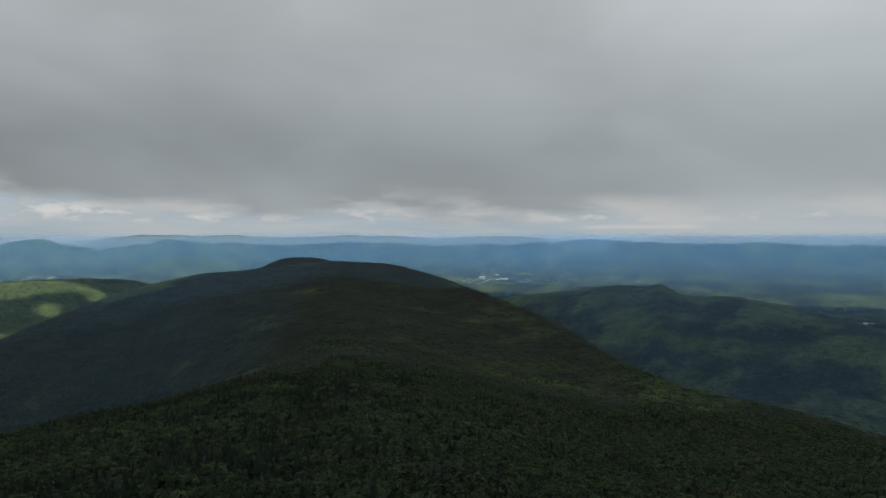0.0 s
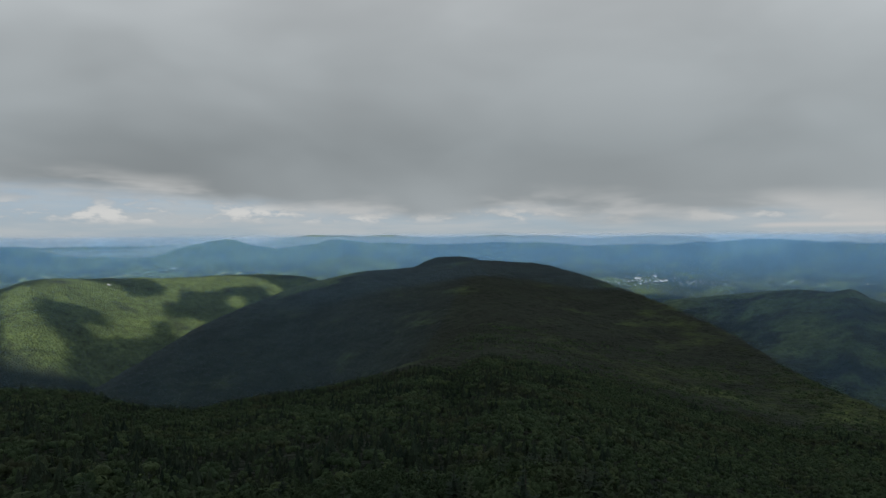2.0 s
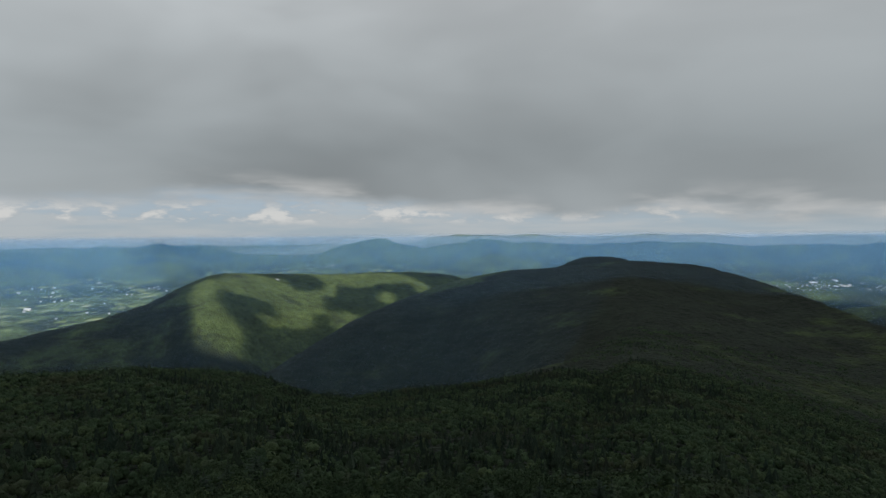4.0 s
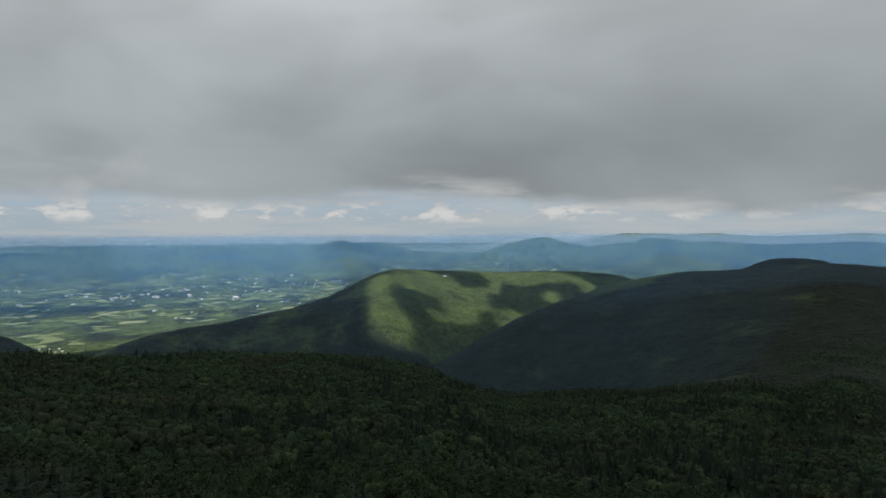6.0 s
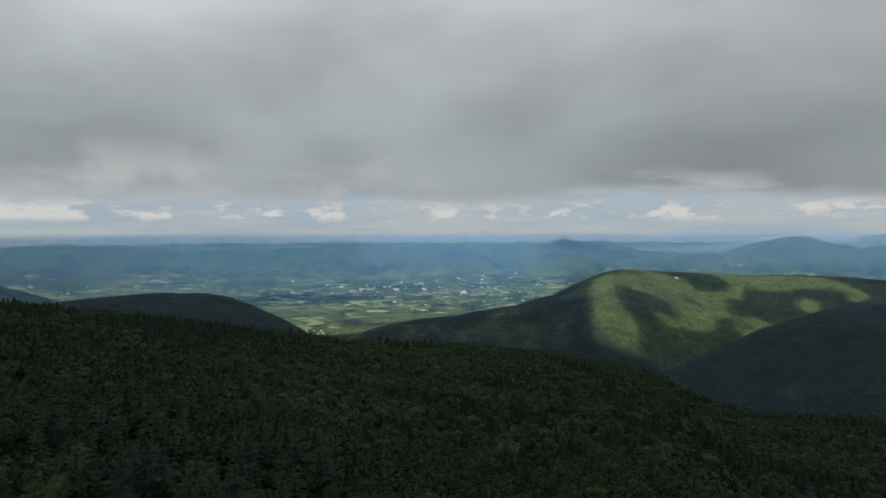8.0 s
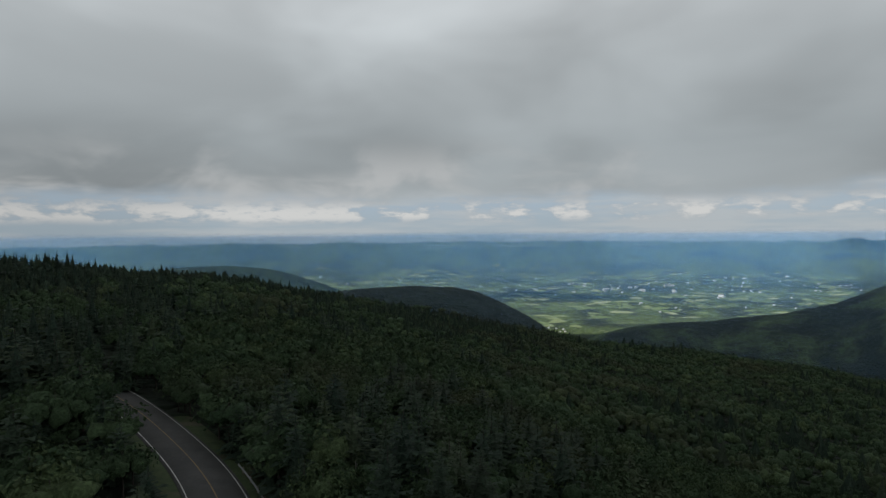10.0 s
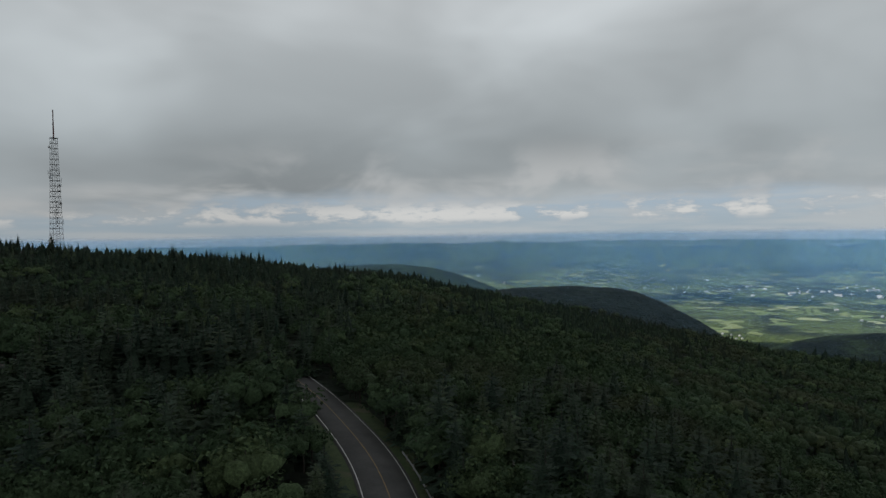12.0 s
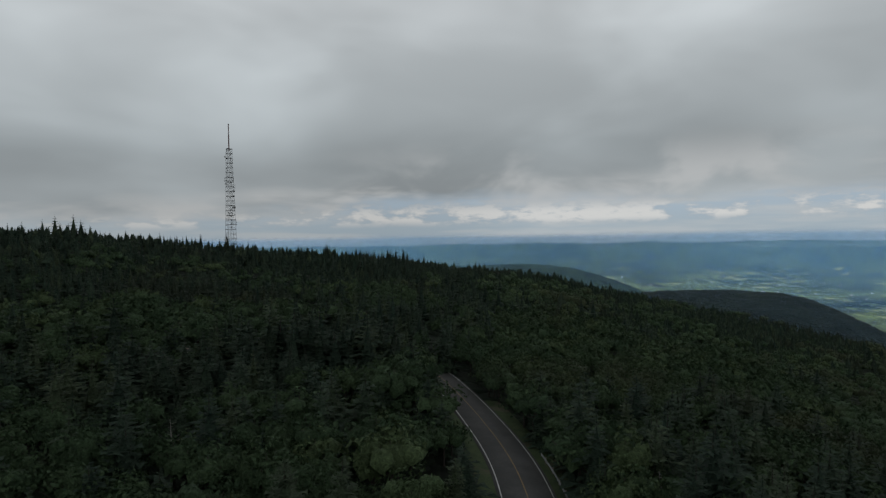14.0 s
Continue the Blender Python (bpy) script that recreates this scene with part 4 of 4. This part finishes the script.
def far_spruce(rg, tall=6.5, wide=1.6, layers=4, sides=4):
    out = []
    for k in range(layers):
        h = k / layers
        z0 = tall * (0.08 + 0.86 * h ** 1.05)
        z1 = min(z0 + tall * rg.uniform(0.34, 0.46), tall) if k < layers - 1 else tall * 1.03
        w = wide * (1.0 - 0.93 * h) * rg.uniform(0.75, 1.25)
        a = np.arange(sides * 2) * np.pi / sides + rg.uniform(0, 3)
        rr = w * np.where(np.arange(sides * 2) % 2 == 0, 1.0, 0.5) * rg.uniform(0.7, 1.3, sides * 2)
        rim = np.stack([np.cos(a) * rr, np.sin(a) * rr, np.full(sides * 2, z0) + rg.normal(0, 0.2, sides * 2)], -1)
        v = np.concatenate([rim, [[rg.normal(0, 0.1), rg.normal(0, 0.1), z1]]])
        i = np.arange(sides * 2)
        out.append((v, np.stack([i, (i + 1) % (sides * 2), np.full(sides * 2, sides * 2)], -1)))
    return tri_join(out)


def far_broad(rg, tall=5.2, wide=3.1, level=0, low=-0.3, sprays=16):
    _, crown = broadleaf(rg, tall, wide, 4, sprays, 0.40)
    masses = []
    for k in range(4):
        a, d = k * 2.1 + rg.uniform(0, 1), wide * (0.08 if k == 0 else rg.uniform(0.32, 0.6))
        v, f = dome(rg, tall * (0.72 if k == 0 else rg.uniform(0.42, 0.6)), wide * rg.uniform(0.34, 0.48), level, low)
        masses.append((v + np.array([np.cos(a) * d, np.sin(a) * d, tall * (0.14 if k == 0 else rg.uniform(0.12, 0.32))]), f))
    return [(tri_join(masses + [crown]), 0)]


def make_forest():
    rg = np.random.default_rng(33)
    # middle slope
    x, y = stand_points(62, 128, 3.75, 6)
    isc = conifer_share(x, y) > rg.uniform(0.2, 0.8, len(x))
    h = tree_size(x, y, rg)
    off, _ = away_from_road(x, y)
    h = h * np.where((off < 0) & (off > -15) & (np.hypot(x, y) > 90), 1.4, 1.0)
    con = []
    for _ in range(8):
        t, c = spruce(rg, 6.5, rg.uniform(2.1, 2.8), 12, 9, 2)
        con.append([(t, 0), (c, 1)])
    bro = []
    for _ in range(8):
        t, c = leafy(rg, 5.2, rg.uniform(2.5, 3.2), 8, 220, 0.22, 0)
        bro.append([(t, 0), (c, 1)])
    scatter("spruce_wood", "dense dark spruces on the middle slope", con, [BARK, NEEDLES], x[isc], y[isc], h[isc], 6.5, 41)
    scatter("broadleaf_wood", "dense green broadleaf trees on the middle slope", bro, [BARK, LEAVES], x[~isc], y[~isc], h[~isc] * 0.82, 5.2, 42)
    # summit slope beyond the road's bend, thick with spruce
    x, y = stand_points(128, 205, 4.0, 12)
    az = np.degrees(np.arctan2(-x, y))
    x, y = x[az > 84], y[az > 84]
    isc = conifer_share(x, y) > rg.uniform(0.2, 0.8, len(x))
    h = tree_size(x, y, rg) * np.where(isc, rg.uniform(0.7, 1.25, len(x)), 0.82)
    con = [[(spruce(rg, 6.5, rg.uniform(1.9, 2.7), 9, 7, 2)[1], 0)] for _ in range(9)]
    scatter("spruce_wood", "thick dark spruces on the summit slope", con, [NEEDLES], x[isc], y[isc], h[isc], 6.5, 51)
    scatter("broadleaf_wood", "green broadleaf trees on the summit slope", [far_broad(rg, 5.2, 3.0, 0, -0.3, 70) for _ in range(8)], [LEAVES], x[~isc], y[~isc], h[~isc], 5.2, 52)
    # far slope up to its skyline
    x, y = stand_points(128, 700, 4.9, 8)
    x2, y2 = stand_points(205, 345, 4.1, 13)
    az, az2 = np.degrees(np.arctan2(-x, y)), np.degrees(np.arctan2(-x2, y2))
    ok = (az <= 84) | (np.hypot(x, y) >= 345)
    x, y = np.concatenate([x[ok], x2[az2 > 84]]), np.concatenate([y[ok], y2[az2 > 84]])
    isc = conifer_share(x, y) > rg.uniform(0.2, 0.8, len(x))
    h = tree_size(x, y, rg) * np.interp(np.hypot(x, y), [150, 400, 700], [1.0, 1.05, 1.15])
    az = np.degrees(np.arctan2(-x, y))
    h[isc] *= rg.uniform(0.6, 1.2, isc.sum()) * (1 - 0.22 * (sstep(az, 75, 90) * (1 - sstep(az, 112, 124)) * sstep(np.hypot(x, y), 180, 260))[isc])
    con = [[(far_spruce(rg, 6.5, rg.uniform(1.6, 2.6)), 0)] for _ in range(14)]
    top = isc & (az > 110) & (np.hypot(x, y) < 345)
    isc = isc & ~top
    tip = [[(spruce(rg, 6.5, rg.uniform(1.7, 2.9), 9, 7, 2)[1], 0)] for _ in range(12)]
    scatter("spruce_wood", "uneven dark spruces on the summit skyline", tip, [NEEDLES], x[top], y[top], (h * (0.74 + 0.25 * fbm(x, y, 16, 2, 96)) * np.where(rg.random(len(x)) < 0.12, 1.4, 1.0))[top], 6.5, 53)
    # low growth that fills the summit slope between them
    xf, yf = stand_points(195, 350, 3.3, 14)
    af = np.degrees(np.arctan2(-xf, yf))
    xf, yf = xf[af > 84], yf[af > 84]
    fill = [[(far_spruce(rg, 6.5, rg.uniform(2.4, 3.6)), 0)] for _ in range(12)]
    scatter("spruce_wood", "low dense young spruces on the summit slope", fill, [NEEDLES], xf, yf, tree_size(xf, yf, rg) * rg.uniform(0.38, 0.66, len(xf)), 6.5, 54)
    bro = [far_broad(rg) for _ in range(14)]
    scatter("spruce_wood", "dark spruces up to the skyline of the slope", con, [NEEDLES], x[isc], y[isc], h[isc], 6.5, 43)
    leafy_ones = ~(isc | top)
    scatter("broadleaf_wood", "green broadleaf woods on the farther slope", bro, [LEAVES], x[leafy_ones], y[leafy_ones], h[leafy_ones] * 0.82, 5.2, 44)
    # the spine that runs on to the long ridge
    x, y = stand_points(700, 1120, 5.0, 9)
    az = np.degrees(np.arctan2(-x, y))
    ok = (az < 17) & (az > -38)
    x, y = x[ok], y[ok]
    tops = [far_broad(rg, 6.2, 2.8, 0, -0.3, 8) for _ in range(12)]
    isc = conifer_share(x, y) > rg.uniform(0.2, 0.8, len(x))
    h = tree_size(x, y, rg) * 1.15
    con = [[(far_spruce(rg, 6.5, rg.uniform(1.4, 2.3), 3, 3), 0)] for _ in range(10)]
    scatter("broadleaf_wood", "green broadleaf woods along the spine of the ridge", tops, [LEAVES], x[~isc], y[~isc], h[~isc], 6.2, 45)
    scatter("spruce_wood", "dark spruces along the spine of the ridge", con, [NEEDLES], x[isc], y[isc], h[isc], 6.5, 46)


make_forest()


def make_dead_trees():
    rg = np.random.default_rng(55)
    for az, r, tall in ((131, 62, 6.2), (97, 66, 5.6), (88, 58, 6.0), (66, 60, 5.2), (52, 64, 6.4), (36, 66, 5.6), (142, 74, 6.8), (8, 74, 5.8), (-12, 70, 4.6), (79, 86, 6.6)):
        x, y = -r * math.sin(radians(az)), r * math.cos(radians(az))
        root = new("dead_tree")
        tagged(root, "bleached dead spruce with bare broken limbs", "dead tree", "dead spruces among the trees")
        root.location = (x, y, float(ground_at(x, y)))
        v, f = taper((0, 0, -0.5), (rg.normal(0, 0.2), rg.normal(0, 0.2), tall), 0.11, 0.025)
        from_arrays("trunk", v, f, DEAD_WOOD).parent = root
        for k in range(14):
            z = tall * (0.3 + 0.66 * k / 14)
            a, L = rg.uniform(0, 6.28), (tall - z) * 0.30 + 0.25
            v, f = taper((0, 0, z), (math.cos(a) * L, math.sin(a) * L, z + rg.uniform(-0.1, 0.35) * L), 0.03, 0.008, 4)
            from_arrays("limb", v, f, DEAD_WOOD).parent = root


make_dead_trees()


# ---- radio tower on the summit ridge ----
def make_tower(az, r, tall, mast):
    x, y = -r * math.sin(radians(az)), r * math.cos(radians(az))
    root = new("radio_tower")
    tagged(root, "tall grey steel lattice radio tower with a red mast", "tower")
    root.matrix_basis = pose(x, y, float(ground_at(x, y)) - 0.3, 0, 0, az + 20)
    half = lambda z: 2.15 - 1.1 * (z / tall) ** 0.8
    corners = [(1, 1), (-1, 1), (-1, -1), (1, -1)]
    steps = 22
    zs = [tall * k / steps for k in range(steps + 1)]
    for cx, cy in corners:
        bm = bmesh.new()
        rings = []
        for a in zs:
            rings.append([bm.verts.new((cx * half(a) + 0.065 * math.cos(q * math.pi / 3), cy * half(a) + 0.065 * math.sin(q * math.pi / 3), a)) for q in range(6)])
        for lo, hi in zip(rings, rings[1:]):
            for q in range(6):
                bm.faces.new((lo[q], lo[(q + 1) % 6], hi[(q + 1) % 6], hi[q]))
        bm.faces.new(rings[0][::-1]), bm.faces.new(rings[-1])
        part("leg", bm, TOWER_GREY, root)
    for k in range(steps):
        a, b = zs[k], zs[k + 1]
        bm = bmesh.new()
        for j in range(4):
            (x0, y0), (x1, y1) = corners[j], corners[(j + 1) % 4]
            bar(bm, (x0 * half(b), y0 * half(b), b), (x1 * half(b), y1 * half(b), b), 0.085, 4)
            bar(bm, (x0 * half(a), y0 * half(a), a), (x1 * half(b), y1 * half(b), b), 0.028, 4)
            bar(bm, (x1 * half(a), y1 * half(a), a), (x0 * half(b), y0 * half(b), b), 0.028, 4)
        part("lattice_panel", bm, TOWER_GREY, root)
    bm = bmesh.new()
    for d in (-0.2, 0.2):
        bar(bm, (d, 0, 1), (d, 0, tall), 0.03, 5)
    for k in range(int(tall / 0.6)):
        bar(bm, (-0.2, 0, 1 + k * 0.59), (0.2, 0, 1 + k * 0.59), 0.015, 4)
    part("ladder", bm, TOWER_GREY, root)
    bm = bmesh.new()
    bar(bm, (0, 0, tall - 1), (0, 0, tall + mast * 0.55), 0.26, 10)
    bar(bm, (0, 0, tall + mast * 0.55), (0, 0, tall + mast), 0.20, 10)
    part("mast", bm, TOWER_RED, root, "dull red tubular mast")
    bm = bmesh.new()
    box(bm, (-half(tall) - 0.2, -half(tall) - 0.2, tall - 0.1), (half(tall) + 0.2, half(tall) + 0.2, tall + 0.05))
    part("platform", bm, TOWER_GREY, root)
    for a, z, s in ((200, 0.12, 0.9), (20, 0.60, 0.55), (205, 0.66, 0.6), (30, 0.55, 0.5), (190, 0.92, 0.45), (25, 0.44, 0.7)):
        h = half(tall * z)
        c = Vector((math.cos(radians(a)) * (h + 0.9), math.sin(radians(a)) * (h + 0.9), tall * z))
        bm = bmesh.new()
        bar(bm, c * 1.0 - Vector((c.x, c.y, 0)) * 0.5, c, 0.06, 5)
        m = part("bracket", bm, TOWER_GREY, root)
        bm = bmesh.new()
        out = Vector((math.cos(radians(a)), math.sin(radians(a)), 0))
        bar(bm, c - out * 0.1, c + out * 0.25, s * 0.8, 14, s)
        part("dish", bm, DISH_WHITE, m, "pale round dish antenna")
    for a, z in ((110, 0.70), (290, 0.70), (0, 0.64), (180, 0.70), (60, 0.30), (240, 0.36), (320, 0.28)):
        h = half(tall * z)
        c = Vector((math.cos(radians(a)) * (h + 1.1), math.sin(radians(a)) * (h + 1.1), tall * z))
        bm = bmesh.new()
        bar(bm, (0, 0, c.z - 0.3), c + Vector((0, 0, -0.3)), 0.05, 5)
        bar(bm, c + Vector((0, 0, -0.9)), c + Vector((0, 0, 1.3)), 0.07, 6)
        part("whip_antenna", bm, TOWER_GREY, root)
    bm = bmesh.new()
    for k in range(7):
        bar(bm, (0.5, 0.3, tall * (0.24 + 0.035 * k)), (0.5, 0.3, tall * (0.255 + 0.035 * k)), 0.22, 8)
    part("aerial_stack", bm, TOWER_GREY, root)


make_tower(136.74, 300.0, 49.4, 11.9)


# ---- buildings, quarry and fields in the valley ----
def house(L, W, H):
    root = new("house")
    bm = bmesh.new()
    box(bm, (-L / 2, -W / 2, -4), (L / 2, W / 2, H))
    part("wall", bm, SIDING, root)
    bm = bmesh.new()
    e, t = 0.5, W * 0.32
    v = [bm.verts.new(p) for p in ((-L / 2 - e, -W / 2 - e, H), (L / 2 + e, -W / 2 - e, H), (L / 2 + e, W / 2 + e, H), (-L / 2 - e, W / 2 + e, H), (-L / 2 - e, 0, H + t), (L / 2 + e, 0, H + t))]
    for q in ((0, 1, 5, 4), (2, 3, 4, 5), (0, 4, 3), (1, 2, 5), (3, 2, 1, 0)):
        bm.faces.new([v[k] for k in q])
    part("roof", bm, ROOFING, root)
    tagged(root, "small pale gabled building far off in the valley", "house", "houses in the valley")
    return root


def make_houses():
    rg = np.random.default_rng(77)
    kinds = [house(L, W, H) for L, W, H in ((8, 6, 4), (10, 6, 4), (7, 6, 4.5), (16, 8, 5), (34, 12, 6))]
    far = np.arange(2500.0, 4600.0, 6.0)

    def seen_at(az, el):
        """The nearest place on the ground at that angle below the level."""
        e = np.degrees(np.arctan2(height(np.full(len(far), az), far), far))
        return float(far[np.argmax(e >= el)])

    spots = []
    for az, el, sa, se, n in ((-3.8, -4.5, 2.0, 0.16, 44), (-8.0, -4.5, 2.4, 0.18, 30), (-1.2, -4.8, 1.0, 0.10, 12), (-14, -4.3, 3.5, 0.25, 16), (-31, -6.3, 1.6, 0.12, 14), (-35, -7.3, 1.2, 0.08, 8),
                              (56, -4.6, 5, 0.35, 18), (66, -5.0, 6, 0.45, 22), (76, -5.2, 6, 0.5, 22), (88, -5.0, 6, 0.35, 18), (97, -4.6, 5, 0.2, 12), (71.4, -5.25, 0.5, 0.05, 9),
                              (67.6, -5.0, 0.4, 0.04, 6), (40, -2.9, 1.5, 0.12, 12), (77, -9.3, 1.2, 0.2, 6), (62, -6.2, 5, 0.5, 9)):
        for _ in range(n):
            az_k = rg.normal(az, sa)
            spots.append((az_k, seen_at(az_k, min(rg.normal(el, se), -2.4))))
    used = set()
    for az, r in spots:
        x, y = -r * math.sin(radians(az)), r * math.cos(radians(az))
        k = int(rg.choice(5, p=[0.38, 0.28, 0.16, 0.13, 0.05]))
        m = pose(x, y, float(ground_at(x, y)) + 0.5, 0, 0, float(rg.choice([0, 90])) + rg.normal(20, 14))
        if k in used:
            t = copy_thing(kinds[k], m)
        else:
            t = kinds[k]
            t.matrix_basis = m
            used.add(k)
    for k in range(5):
        if k not in used:
            for o in (*kinds[k].children, kinds[k]):
                bpy.data.objects.remove(o)


make_houses()


def patch(name, label, category, az, r, half_az, half_r, mat, seed, lift=2.5, kind="structure"):
    """An uneven piece of open ground lying on the slope."""
    rg = np.random.default_rng(seed)
    k = np.linspace(0, 2 * np.pi, 29)[:-1]
    wob = 1 + 0.22 * np.sin(k * 2 + rg.uniform(0, 6)) + 0.16 * np.sin(k * 3 + rg.uniform(0, 6)) + rg.normal(0, 0.05, len(k))
    V = [[0, 0]]
    for s in (0.35, 0.7, 1.0):
        V += list(np.stack([np.cos(k) * wob * s, np.sin(k) * wob * s], -1))
    V = np.array(V)
    A, R = az + V[:, 0] * half_az, r + V[:, 1] * half_r
    x, y = -R * np.sin(np.radians(A)), R * np.cos(np.radians(A))
    z = ground_at(x, y) + lift
    z[-28:] -= lift * 1.2
    n, F = 28, []
    i = np.arange(n)
    j = (i + 1) % n
    F.append(np.stack([np.zeros(n, int), 1 + i, 1 + j], -1))
    for q in range(2):
        a, b = 1 + q * n, 1 + (q + 1) * n
        F += [np.stack([a + i, b + i, b + j], -1), np.stack([a + i, b + j, a + j], -1)]
    ob = from_arrays(name, np.stack([x, y, z], -1), np.concatenate(F), mat, kind)
    tagged(ob, label, category)


for _k, (_az, _r, _a, _b) in enumerate(((-33.3, 3500, 1.5, 16), (-29.9, 3470, 0.55, 12), (-36.2, 3180, 1.6, 14), (-23.5, 3820, 0.5, 14))):
    patch("quarry", "pale bare quarry ground in the valley", "quarry", _az, _r, _a, _b, PALE_EARTH, 100 + _k)
for _k, (_az, _r, _a, _b) in enumerate(((77.6, 2760, 1.0, 26), (76.0, 2690, 0.7, 18), (79.0, 2850, 0.8, 20), (78.4, 2700, 0.6, 14), (71.5, 3120, 1.0, 15), (68, 3250, 0.8, 12))):
    patch("meadow", "light green mown hay field in the valley", "field", _az, _r, _a, _b, HAY, 200 + _k)
for _k, (_az, _r, _a, _b) in enumerate(((27.3, 2060, 0.45, 10), (91.0, 1440, 0.28, 7), (89.2, 1420, 0.4, 6), (88.3, 1390, 0.3, 6), (5.2, 1180, 0.16, 38))):
    patch("ledge", "bare tan rock ledge among the trees", "rock ledge", _az, _r, _a, _b, LEDGE, 300 + _k, 1.5)
